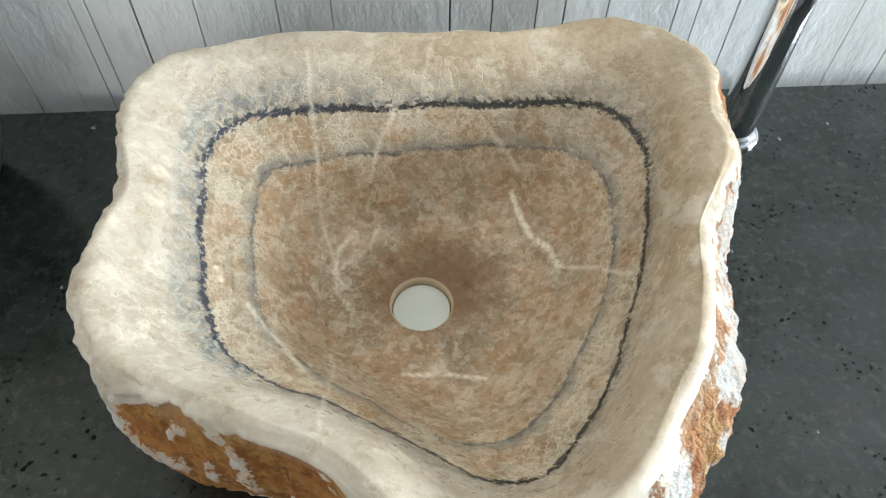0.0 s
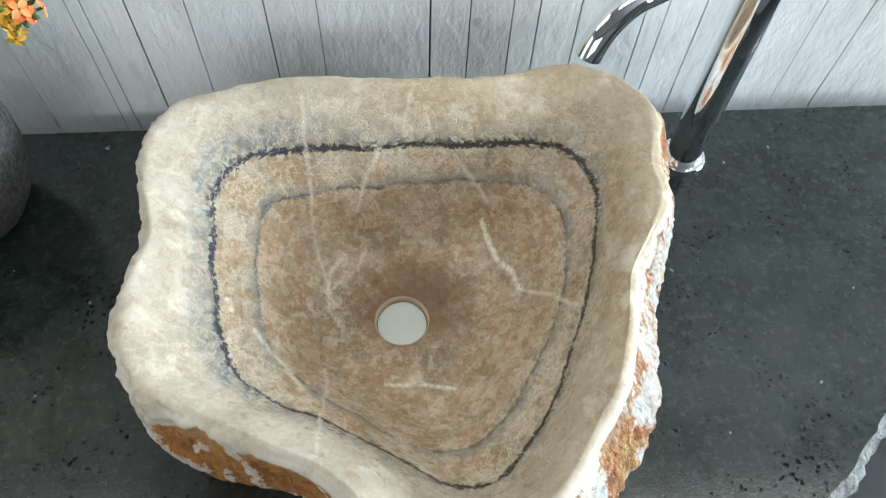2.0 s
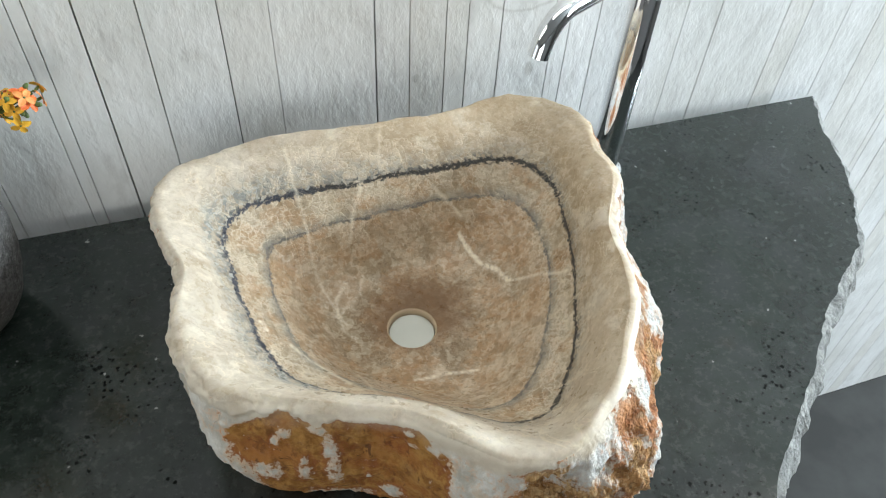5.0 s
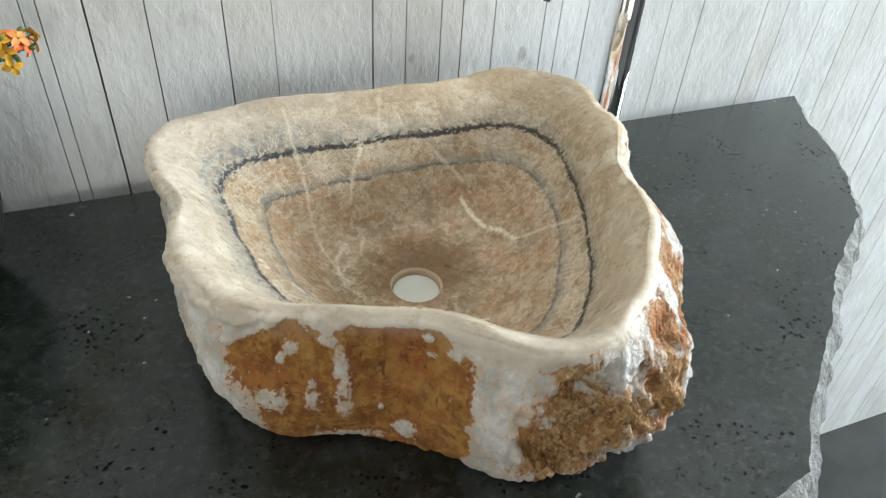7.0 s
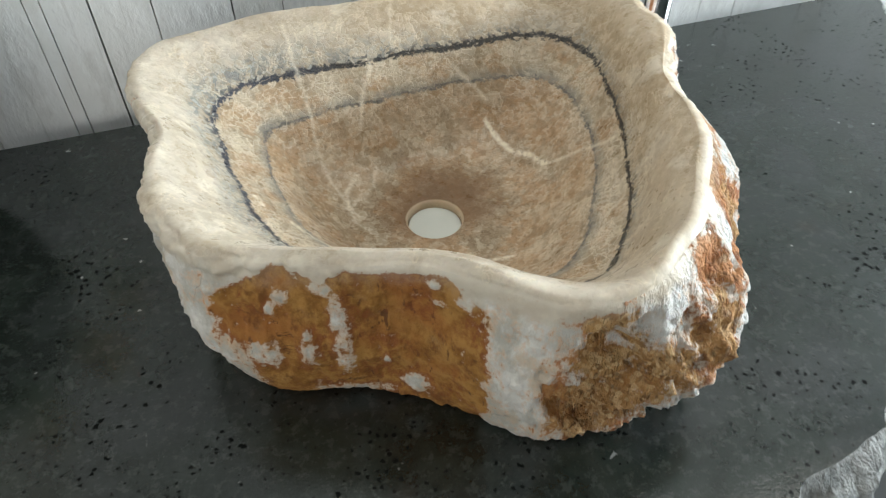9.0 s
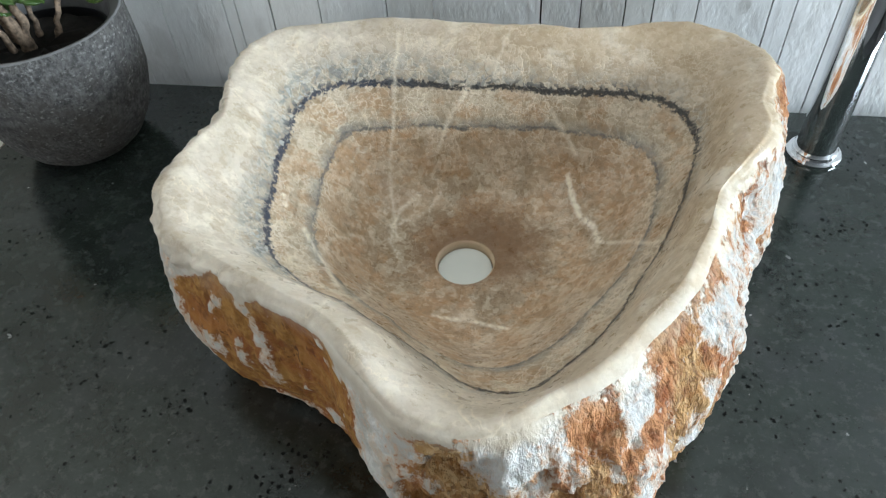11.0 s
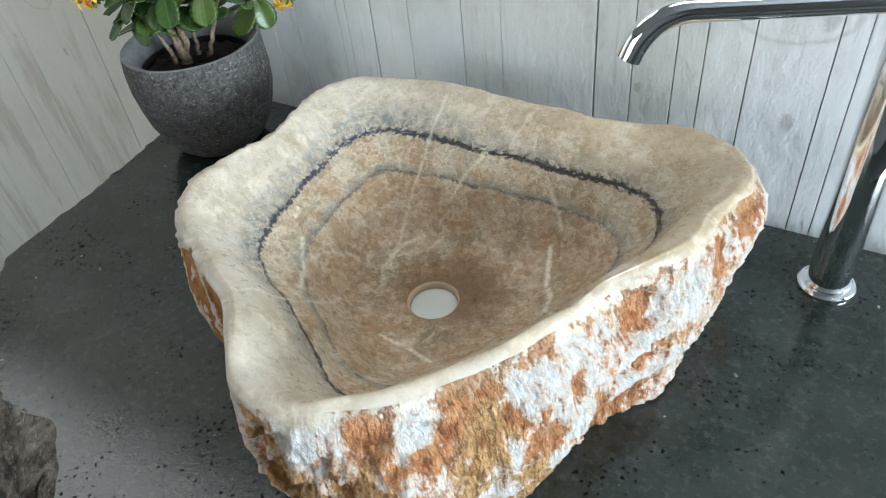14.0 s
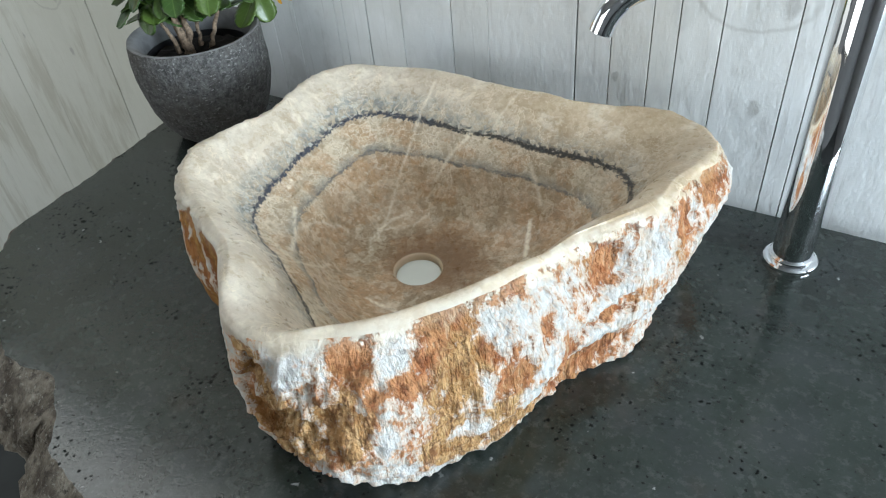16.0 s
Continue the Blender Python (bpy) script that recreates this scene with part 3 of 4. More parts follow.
def lathe(profile, steps=64, bm=None, closed=False):
    """Turns (radius, height) pairs about z."""
    bm = bm or bmesh.new()
    rings = [[bm.verts.new((r * math.cos(2 * math.pi * i / steps), r * math.sin(2 * math.pi * i / steps), z)) for i in range(steps)] for r, z in profile]
    for a, b in zip(rings, rings[1:]):
        for i in range(steps):
            j = (i + 1) % steps
            bm.faces.new((a[i], a[j], b[j], b[i]))
    if closed:
        bm.faces.new(rings[0][::-1]), bm.faces.new(rings[-1])
    bmesh.ops.recalc_face_normals(bm, faces=bm.faces)
    return bm


def tube(points, radii, steps=20, bm=None, caps=True):
    bm = bm or bmesh.new()
    points = [Vector(p) for p in points]
    rings, side = [], None
    for i, p in enumerate(points):
        d = (points[min(i + 1, len(points) - 1)] - points[max(i - 1, 0)]).normalized()
        if side is None:
            side = d.orthogonal().normalized()
        side = (side - d * side.dot(d)).normalized()
        up = d.cross(side)
        r = radii[i] if isinstance(radii, (list, tuple)) else radii
        rings.append([bm.verts.new(p + (side * math.cos(a) + up * math.sin(a)) * r) for a in (2 * math.pi * k / steps for k in range(steps))])
    for a, b in zip(rings, rings[1:]):
        for i in range(steps):
            j = (i + 1) % steps
            bm.faces.new((a[i], a[j], b[j], b[i]))
    if caps:
        bm.faces.new(rings[0][::-1]), bm.faces.new(rings[-1])
    return bm


def round_trip(values, a):
    """A smooth closed curve through values at even angles from -180 degrees on, read at the angles a (radians)."""
    v = np.array(values)
    u = (np.asarray(a) + math.pi) / (2 * math.pi) * len(v)
    i = np.floor(u).astype(int)
    f = u - i
    p = [v[(i + k) % len(v)] for k in (-1, 0, 1, 2)]
    return 0.5 * (2 * p[1] + (p[2] - p[0]) * f + (2 * p[0] - 5 * p[1] + 4 * p[2] - p[3]) * f ** 2 + (3 * p[1] - p[0] - 3 * p[2] + p[3]) * f ** 3)


# ---- the room ----
X0, X1, Y0 = -2.6, 3.2, -3.4
floor = part("floor", box(X0 - 0.1, Y0 - 0.1, FLOOR - 0.1, X1 + 0.1, WALL_Y + 0.2, FLOOR), FLOOR_STONE, smooth=False)
tagged(floor, "dark stone floor", "floor", kind="structure")
# unseen ceiling, added for its bounce and its reflection in the slab
ceiling = part("ceiling", box(X0 - 0.1, Y0 - 0.1, CEILING, X1 + 0.1, WALL_Y + 0.2, CEILING + 0.1), ROOM_CEILING, smooth=False)
tagged(ceiling, "plain grey ceiling out of view", "ceiling", kind="structure")


def wall_with_window(name, along, at, lo, hi, w0, w1, z0, z1, thick):
    """An unseen wall along x or y, added with one window opening through it."""
    bm = bmesh.new()
    for a, b, c, d in ((lo, w0, FLOOR, CEILING), (w1, hi, FLOOR, CEILING), (w0, w1, FLOOR, z0), (w0, w1, z1, CEILING)):
        if along == "y":
            box(at, a, c, at + thick, b, d, bm=bm)
        else:
            box(a, at, c, b, at + thick, d, bm=bm)
    return tagged(part(name, bm, ROOM_WALL, smooth=False), "unseen plaster wall with a window opening", "wall", kind="structure")


# unseen walls, kept dark to limit bounce; each opening goes with an area lamp
wall_with_window("wall_east", "y", X1, Y0, WALL_Y + 0.15, -1.1, 0.24, 0.1, 1.3, 0.1)
wall_with_window("wall_south", "x", Y0 - 0.1, X0, X1, -2.3, -0.3, -0.3, 1.2, 0.1)
wall_with_window("wall_west", "y", X0 - 0.1, Y0, WALL_Y + 0.15, -1.3, -0.1, -0.75, 1.15, 0.1)

# ---- the basin ----
DARK_R = (0.149, 0.148, 0.147, 0.147, 0.142, 0.136, 0.13, 0.132, 0.138, 0.151, 0.17, 0.177, 0.168, 0.16, 0.153, 0.148, 0.149, 0.152,
          0.159, 0.17, 0.187, 0.203, 0.203, 0.18, 0.161, 0.149, 0.143, 0.141, 0.141, 0.151, 0.161, 0.18, 0.191, 0.183, 0.165, 0.157)
GREY_R = (0.118, 0.116, 0.115, 0.113, 0.11, 0.109, 0.109, 0.11, 0.118, 0.127, 0.138, 0.141, 0.137, 0.132, 0.127, 0.127, 0.129, 0.133,
          0.14, 0.148, 0.159, 0.169, 0.164, 0.147, 0.134, 0.122, 0.117, 0.115, 0.113, 0.12, 0.127, 0.137, 0.15, 0.14, 0.131, 0.123)
RIM_R = (0.202, 0.211, 0.213, 0.209, 0.192, 0.182, 0.178, 0.179, 0.194, 0.222, 0.231, 0.222, 0.212, 0.200, 0.194, 0.186, 0.183, 0.184,
         0.202, 0.227, 0.240, 0.273, 0.286, 0.269, 0.229, 0.207, 0.199, 0.198, 0.205, 0.217, 0.231, 0.246, 0.260, 0.247, 0.223, 0.202)
RIM_Z = (0.135, 0.137, 0.141, 0.135, 0.134, 0.138, 0.140, 0.144, 0.147, 0.147, 0.147, 0.150, 0.150, 0.149, 0.150, 0.147, 0.140, 0.138,
         0.138, 0.137, 0.133, 0.130, 0.124, 0.125, 0.123, 0.124, 0.124, 0.123, 0.122, 0.123, 0.123, 0.124, 0.126, 0.128, 0.128, 0.132)
HIGH_R = (0.202, 0.210, 0.212, 0.213, 0.201, 0.189, 0.180, 0.180, 0.199, 0.226, 0.238, 0.246, 0.247, 0.227, 0.222, 0.214, 0.204, 0.202,
          0.214, 0.237, 0.260, 0.288, 0.291, 0.265, 0.225, 0.201, 0.192, 0.190, 0.197, 0.209, 0.220, 0.235, 0.249, 0.243, 0.218, 0.200)
MID_R = (0.204, 0.209, 0.212, 0.218, 0.207, 0.191, 0.179, 0.180, 0.205, 0.231, 0.244, 0.260, 0.255, 0.233, 0.227, 0.219, 0.208, 0.212,
         0.226, 0.240, 0.254, 0.278, 0.284, 0.260, 0.225, 0.200, 0.189, 0.186, 0.194, 0.205, 0.215, 0.231, 0.247, 0.242, 0.220, 0.204)
LOW_R = (0.199, 0.201, 0.201, 0.208, 0.205, 0.186, 0.174, 0.177, 0.198, 0.224, 0.231, 0.246, 0.243, 0.229, 0.223, 0.207, 0.197, 0.203,
         0.217, 0.229, 0.244, 0.262, 0.268, 0.242, 0.212, 0.194, 0.183, 0.175, 0.183, 0.193, 0.202, 0.216, 0.230, 0.234, 0.219, 0.205)
BASE_R = (0.195, 0.197, 0.198, 0.201, 0.195, 0.177, 0.172, 0.176, 0.189, 0.218, 0.224, 0.232, 0.233, 0.218, 0.209, 0.198, 0.193, 0.200,
          0.218, 0.225, 0.229, 0.243, 0.253, 0.226, 0.199, 0.188, 0.177, 0.165, 0.173, 0.182, 0.190, 0.202, 0.213, 0.225, 0.215, 0.205)
# how full the shoulder is between the dark seam and the lip
SHOULDER = (-0.00, -0.01, -0.01, 0.00, 0.03, 0.07, 0.07, 0.08, 0.09, 0.04, -0.08, -0.08, 0.05, 0.08, 0.07, 0.05, 0.09, 0.18,
            0.25, 0.24, 0.23, 0.13, 0.05, 0.01, -0.01, -0.01, -0.00, -0.00, 0.00, 0.00, 0.00, 0.01, 0.01, 0.01, 0.00, -0.00)
# bare white crystal and stained patches on the outside: bearing in degrees, height, half width, half height
WHITE = ((-136, 0.109, 0.004, 0.004), (-138, 0.099, 0.003, 0.003), (-126, 0.097, 0.005, 0.015), (-126, 0.064, 0.0045, 0.021), (-132, 0.062, 0.005, 0.010), (-132, 0.078, 0.002, 0.005),
         (-140, 0.060, 0.009, 0.009), (-108, 0.129, 0.003, 0.003), (-103, 0.124, 0.004, 0.006), (-107, 0.115, 0.004, 0.002), (-118, 0.051, 0.002, 0.004), (-112, 0.026, 0.008, 0.007),
         (-126, 0.012, 0.017, 0.006), (-129, 0.118, 0.006, 0.004), (-146, 0.038, 0.013, 0.030), (-97, 0.114, 0.007, 0.022), (-96, 0.080, 0.0075, 0.030), (-95, 0.030, 0.011, 0.030))
WHITE_SIDE = ((-76, 0.130, 0.018, 0.017), (-58, 0.134, 0.010, 0.011), (-60, 0.085, 0.007, 0.022), (-62, 0.034, 0.014, 0.026), (-70, 0.030, 0.012, 0.014), (-43, 0.088, 0.005, 0.013),
              (-46, 0.050, 0.022, 0.006), (-39, 0.128, 0.014, 0.010), (-31, 0.124, 0.020, 0.011), (-25, 0.098, 0.006, 0.016), (-29, 0.076, 0.010, 0.012), (-33, 0.058, 0.012, 0.008),
              (-11, 0.086, 0.028, 0.004), (-8, 0.057, 0.040, 0.007), (4, 0.098, 0.015, 0.020), (8, 0.045, 0.020, 0.014), (24, 0.075, 0.012, 0.014), (34, 0.090, 0.012, 0.020),
              (-81, 0.104, 0.004, 0.003), (-50, 0.008, 0.030, 0.006))
RUST = ((-65, 0.132, 0.015, 0.013), (-49, 0.137, 0.022, 0.011), (-54, 0.119, 0.024, 0.014), (-43, 0.114, 0.027, 0.010), (-7, 0.109, 0.020, 0.017), (-9, 0.072, 0.027, 0.005),
        (-15, 0.030, 0.038, 0.022), (-28, 0.110, 0.008, 0.014), (14, 0.102, 0.013, 0.026), (25, 0.112, 0.017, 0.014), (-38, 0.086, 0.015, 0.015), (-33, 0.141, 0.010, 0.005),
        (-61, 0.112, 0.007, 0.007), (29, 0.060, 0.016, 0.020), (-23, 0.060, 0.012, 0.015), (2, 0.078, 0.012, 0.008))
OCHRE = ((-48, 0.100, 0.024, 0.024), (-50, 0.045, 0.024, 0.036), (-66, 0.095, 0.019, 0.024), (-82, 0.092, 0.028, 0.032), (-76, 0.070, 0.026, 0.028), (-84, 0.130, 0.017, 0.007),
         (-84, 0.042, 0.032, 0.036), (-69, 0.100, 0.015, 0.012), (-40, 0.045, 0.022, 0.028), (-33, 0.030, 0.018, 0.022))
FRONT = ((-148, 0.108), (-143, 0.116), (-138, 0.131), (-134, 0.132), (-129, 0.124), (-125, 0.134), (-116, 0.136), (-106, 0.139), (-102, 0.133), (-98, 0.119))
# hollows broken out of the outside: bearing, height, half width, half height, depth
HOLLOWS = ((-6, 0.107, 0.024, 0.018, 0.011), (-9, 0.072, 0.030, 0.006, 0.007), (-15, 0.026, 0.036, 0.022, 0.005), (-28, 0.108, 0.009, 0.017, 0.004), (15, 0.100, 0.014, 0.026, 0.006),
           (-84, 0.070, 0.025, 0.044, 0.012), (-70, 0.088, 0.018, 0.020, 0.003), (-65, 0.132, 0.013, 0.010, 0.003), (-50, 0.112, 0.030, 0.020, 0.003), (27, 0.062, 0.014, 0.018, 0.005))
VEINS = (
    ((-0.083, 0.183), (-0.082, 0.150), (-0.080, 0.123), (-0.079, 0.092), (-0.074, 0.064), (-0.065, 0.028), (-0.064, 0.012)),
    ((0.021, 0.188), (0.013, 0.166), (0.008, 0.148)),
    ((-0.013, 0.140), (-0.021, 0.127), (-0.031, 0.111), (-0.037, 0.101)),
    ((0.062, 0.126), (0.078, 0.111), (0.086, 0.100)),
    ((0.079, 0.090), (0.086, 0.069), (0.093, 0.052), (0.104, 0.035), (0.109, 0.014)),
    ((0.109, 0.014), (0.131, -0.004), (0.143, -0.028)),
    ((-0.052, 0.068), (-0.065, 0.047), (-0.069, 0.030), (-0.061, 0.018)),
    ((-0.016, -0.063), (0.016, -0.065), (0.043, -0.072)),
    ((-0.119, -0.031), (-0.107, -0.047), (-0.099, -0.055), (-0.078, -0.084)),
    ((-0.092, 0.0), (-0.103, -0.022), (-0.101, -0.047)),
    ((0.034, -0.103), (0.054, -0.099), (0.062, -0.094)),
    ((-0.067, -0.053), (-0.062, -0.081), (-0.062, -0.120), (-0.059, -0.152)),
    ((-0.141, -0.006), (-0.135, -0.018)),
    ((-0.066, 0.030), (-0.052, 0.046), (-0.040, 0.052), (-0.030, 0.070)),
    ((-0.066, 0.012), (-0.055, -0.004), (-0.050, -0.020)),
    ((0.093, 0.052), (0.072, 0.050), (0.055, 0.040)),
)
VEIN_WEIGHT = (0.45, 0.35, 0.5, 0.5, 1.0, 0.55, 0.6, 0.7, 0.6, 0.45, 0.35, 0.4, 0.7, 0.4, 0.35, 0.3)


def near(path, x, y):
    """Distance from the points (x, y) to a broken line."""
    best = np.full(x.shape, 9.0)
    for (ax, ay), (bx, by) in zip(path, path[1:]):
        dx, dy = bx - ax, by - ay
        f = np.clip(((x - ax) * dx + (y - ay) * dy) / (dx * dx + dy * dy), 0, 1)
        best = np.minimum(best, np.hypot(x - ax - f * dx, y - ay - f * dy))
    return best


def stone_basin():
    steps = 880
    a = np.linspace(-math.pi, math.pi, steps, endpoint=False)
    dark, grey, rim, top, high, mid, low, base, full = (round_trip(v, a) for v in (DARK_R, GREY_R, RIM_R, RIM_Z, HIGH_R, MID_R, LOW_R, BASE_R, SHOULDER))
    one = np.ones(steps)
    # rings from the outlet's lower edge over the bowl and the rim to the foot: radius and height
    keys = [(0.0232 * one, 0.003 * one), (0.0232 * one, 0.009 * one), (0.0236 * one, 0.0132 * one), (0.0255 * one, 0.0150 * one), (0.034 * one, 0.0160 * one),
            (0.30 * grey + 0.022, 0.0185 * one), (0.52 * grey + 0.014, 0.0240 * one), (0.76 * grey + 0.005, 0.0395 * one), (grey, 0.066 * one), (dark, 0.092 * one),
            (dark + (rim - dark) * 0.45, 0.092 + (top - 0.092) * (0.62 + full)), (dark + (rim - dark) * 0.76, 0.092 + (top - 0.092) * (0.93 + 0.35 * full)), (rim - 0.0065, top),
            (rim - 0.0016 + 0.05 * np.maximum(high - rim, 0), top - 0.0022), (rim + 0.0014 + 0.25 * np.maximum(high - rim, 0), top - 0.0095), (high, top * 0.74), (mid, top * 0.46),
            (low, top * 0.20), (base, 0.005 * one), (base - 0.010, 0.0 * one), (0.026 * one, 0.0 * one)]
    fill = [2, 2, 2, 3, 4, 8, 9, 11, 12, 12, 9, 6, 5, 6, 12, 14, 13, 9, 3, 2]
    rs, zs, kind = [], [], []
    R, Z = np.array([k[0] for k in keys]), np.array([k[1] for k in keys])
    for k, count in enumerate(fill):
        i0, i3 = max(k - 1, 0), min(k + 2, len(keys) - 1)
        for s in range(count):
            f = s / count
            soft = 4 <= k < 18

            def curve(V):
                if not soft:
                    return V[k] * (1 - f) + V[k + 1] * f
                return 0.5 * (2 * V[k] + (V[k + 1] - V[i0]) * f + (2 * V[i0] - 5 * V[k] + 4 * V[k + 1] - V[i3]) * f ** 2 + (3 * V[k] - V[i0] - 3 * V[k + 1] + V[i3]) * f ** 3)
            rs.append(curve(R)), zs.append(curve(Z)), kind.append(k + f)
    rs.append(R[-1]), zs.append(Z[-1]), kind.append(len(fill))
    verts, wobble, rough, soft_lip = [], [], [], []
    for r, z, k in zip(rs, zs, kind):
        raw = min(1.0, max(0.0, (k - 13.25) / 1.5)) * (1.0 if k < 19 else 0.0)
        inner = 1.0 if 6 <= k <= 13 else 0.0
        for ang, rr, zz, tz in zip(a, r, z, top):
            deg = math.degrees(ang)
            worn = min(1.0, max(0.0, (deg + 176) / 12)) * min(1.0, max(0.0, (-62 - deg) / 25))
            worn = max(0.45, worn) * min(1.0, max(0.0, (zz - tz + 0.004 + 0.020 * max(0.3, worn) + 0.006 * noise.noise(Vector((rr * math.cos(ang), rr * math.sin(ang), zz)) * 60)) / 0.006)) if k > 13.4 else 0.0
            reach_down = 0.010 + 0.010 * min(1.0, max(0.0, (deg + 176) / 12)) * min(1.0, max(0.0, (-75 - deg) / 20))
            edge = min(1.0, max(0.0, 1.15 - (tz - 0.004 - zz) / reach_down))
            p = Vector((rr * math.cos(ang), rr * math.sin(ang), zz))
            soft_lip.append(edge if k > 13.3 else min(1.0, max(0.0, (k - 11.8) / 1.5)))
            if raw:
                tall = Vector((p.x, p.y, p.z * 0.7))
                ledges = 0.5 - abs(noise.noise(Vector((p.x * 44, p.y * 44, p.z * 60)) + Vector((3, 8, 1))))
                chips = 0.5 - abs(noise.noise(tall * 105))
                # the weathered front is nearly smooth, the side and the corner are coarsely broken
                coarse = 0.28 + 0.72 * min(1.0, max(0.0, (deg + 92) / 10, (-150 - deg) / 8))
                d = 0.0035 * noise.noise(p * 15) + coarse * (0.0085 * (ledges - 0.36) + 0.0030 * (chips - 0.36)) + 0.0011 * noise.noise(p * 280)
                d += 0.0016 * noise.noise(Vector((p.x * 190, p.y * 190, p.z * 45)))
                crumbly = math.exp(-((deg + 76) / 15) ** 2)
                d += crumbly * (0.0058 * noise.noise(p * 62) + 0.0062 * noise.noise(p * 125) + 0.0036 * noise.noise(p * 240))
                d = d * min(1.0, 0.35 + max(0.0, k - 13.8) * 0.5) + 0.0016
                ragged = 0.35 * noise.noise(p * 70) + 0.2 * noise.noise(p * 160)
                for hb, hz, hw, hh, depth in HOLLOWS:
                    if abs(deg - hb) < 22:
                        e = math.hypot(radians(deg - hb) * rr / hw, (zz - hz) / hh) + ragged
                        d -= depth * min(1.0, max(0.0, (1.18 - e) / 0.30))
                rr += d * raw * (0.6 if k > 18 else 1.0) * (1 - 0.8 * worn)
                if k < 16:
                    zz += (0.0026 * noise.noise(p * 60) + 0.0014 * noise.noise(p * 170)) * raw * (1 - worn)
            elif inner:
                d = 0.0015 * noise.noise(p * 22) + 0.0004 * noise.noise(p * 70)
                rr += d
                zz += d * 0.8
            if 11.6 < k < 15.5:
                # the lip is worn smooth in front and on the right, finely broken on the left
                lip = min(1.0, (k - 11.6) / 1.2, (15.5 - k) / 1.5)
                broken = min(1.0, max(0.0, (-math.cos(ang) - 0.45) / 0.3, (math.sin(ang + 0.9) - 0.1) * 0.9))
                rr += lip * (0.0018 * noise.noise(p * 34 + Vector((9, 2, 4))) + broken * (0.0032 * noise.noise(p * 85) + 0.0024 * noise.noise(p * 190)))
                zz += lip * 0.0005 * noise.noise(p * 60 + Vector((1, 7, 2)))
            verts.append((rr * math.cos(ang), rr * math.sin(ang), max(0.0, zz)))
            wobble.append(noise.noise(p * 42) + 0.6 * noise.noise(p * 110) + 0.45 * noise.noise(p * 260))
            rough.append(raw if k < 18.5 else 0.0)
    faces = []
    for j in range(len(rs) - 1):
        for i in range(steps):
            n = (i + 1) % steps
            faces.append((j * steps + i, j * steps + n, (j + 1) * steps + n, (j + 1) * steps + i))
    # where the stone is stained and veined
    P, w = np.array(verts), np.array(wobble)
    bearing, reach = np.degrees(np.arctan2(P[:, 1], P[:, 0])), np.hypot(P[:, 0], P[:, 1])

    def patches(rows, soft=1.55):
        out = np.zeros(len(P))
        for b, h, rx, rz in rows:
            da = (bearing - b + 180) % 360 - 180
            d = np.hypot(np.radians(da) * reach / rx, (P[:, 2] - h) / rz) + 0.28 * w
            out = np.maximum(out, np.clip((soft - d) / (soft - 0.6), 0, 1))
        return out
    ceiling_line = np.interp(bearing, [f[0] for f in FRONT], [f[1] for f in FRONT]) + 0.004 * w
    inside = np.clip((bearing + 149.5 + 2.0 * w) / 3, 0, 1) * np.clip((-97.5 - bearing + 2.0 * w) / 3, 0, 1)
    front = inside * np.clip((ceiling_line - P[:, 2]) / 0.004, 0, 1)
    ochre = np.maximum(front, patches(OCHRE))
    side = np.clip((bearing + 87) / 6, 0, 1) * np.clip((40 - bearing) / 10, 0, 1)
    stain = np.maximum(np.maximum(ochre, patches(RUST, 1.95)), side * (0.40 + 0.22 * w))
    stain = stain * (1 - 0.90 * np.maximum(patches(WHITE, 1.9), patches(WHITE_SIDE, 1.7)))
    back = np.clip((np.abs(bearing - 100) - 62) / -12, 0, 1)
    stain = np.maximum(stain, 0.55 * back * np.clip(w + 0.4, 0, 1))
    vein = np.zeros(len(P))
    jitter = 0.0022 * w
    for path, weight in zip(VEINS, VEIN_WEIGHT):
        d = near(path, P[:, 0] + jitter, P[:, 1] - jitter)
        vein = np.maximum(vein, weight * np.clip((0.0042 - d) / 0.0040, 0, 1) ** 1.5)
    data = np.stack([stain, ochre, vein, np.array(soft_lip)], 1).astype(np.float32)
    # the stained skin has weathered back behind the white crystal
    back_in = 1 - (0.0022 * stain * np.array(rough)) / np.maximum(reach, 0.02)
    P[:, 0] *= back_in
    P[:, 1] *= back_in
    ob = holder("stone_basin", Matrix(), "cream and brown banded onyx vessel basin with a rough rust-stained outside", "basin")
    cut = min(range(len(kind)), key=lambda q: abs(kind[q] - 13.4))
    for name, first, last, mat, label in (("bowl", 0, cut, ONYX, "smooth cream and tan onyx bowl with dark seams"), ("rind", cut, len(rs) - 1, RIND, "rough white crystal rind with rust and ochre stains")):
        rows = range(first, last + 1)
        shift = first * steps
        sel = slice(first * steps, (last + 1) * steps)
        quads = [tuple(v - shift for v in f) for f in faces[first * steps:last * steps]]
        me = bpy.data.meshes.new(name)
        me.from_pydata(P[sel].tolist(), [], quads)
        me.materials.append(mat)
        me.polygons.foreach_set("use_smooth", [True] * len(quads))
        marks = me.color_attributes.new("marks", "FLOAT_COLOR", "POINT")
        marks.data.foreach_set("color", data[sel].ravel())
        child = new(name, me)
        child.parent = ob
        child["label"] = label


stone_basin()
outlet = part("outlet_disc", lathe([(0.0, 0.0002), (0.0228, 0.0002), (0.0228, 0.0064), (0.0222, 0.0072), (0.0, 0.0072)], 48), WHITE_PLASTIC)
outlet.location.z = 0.0
tagged(outlet, "white plastic disc seen through the basin's outlet", "drain plug")

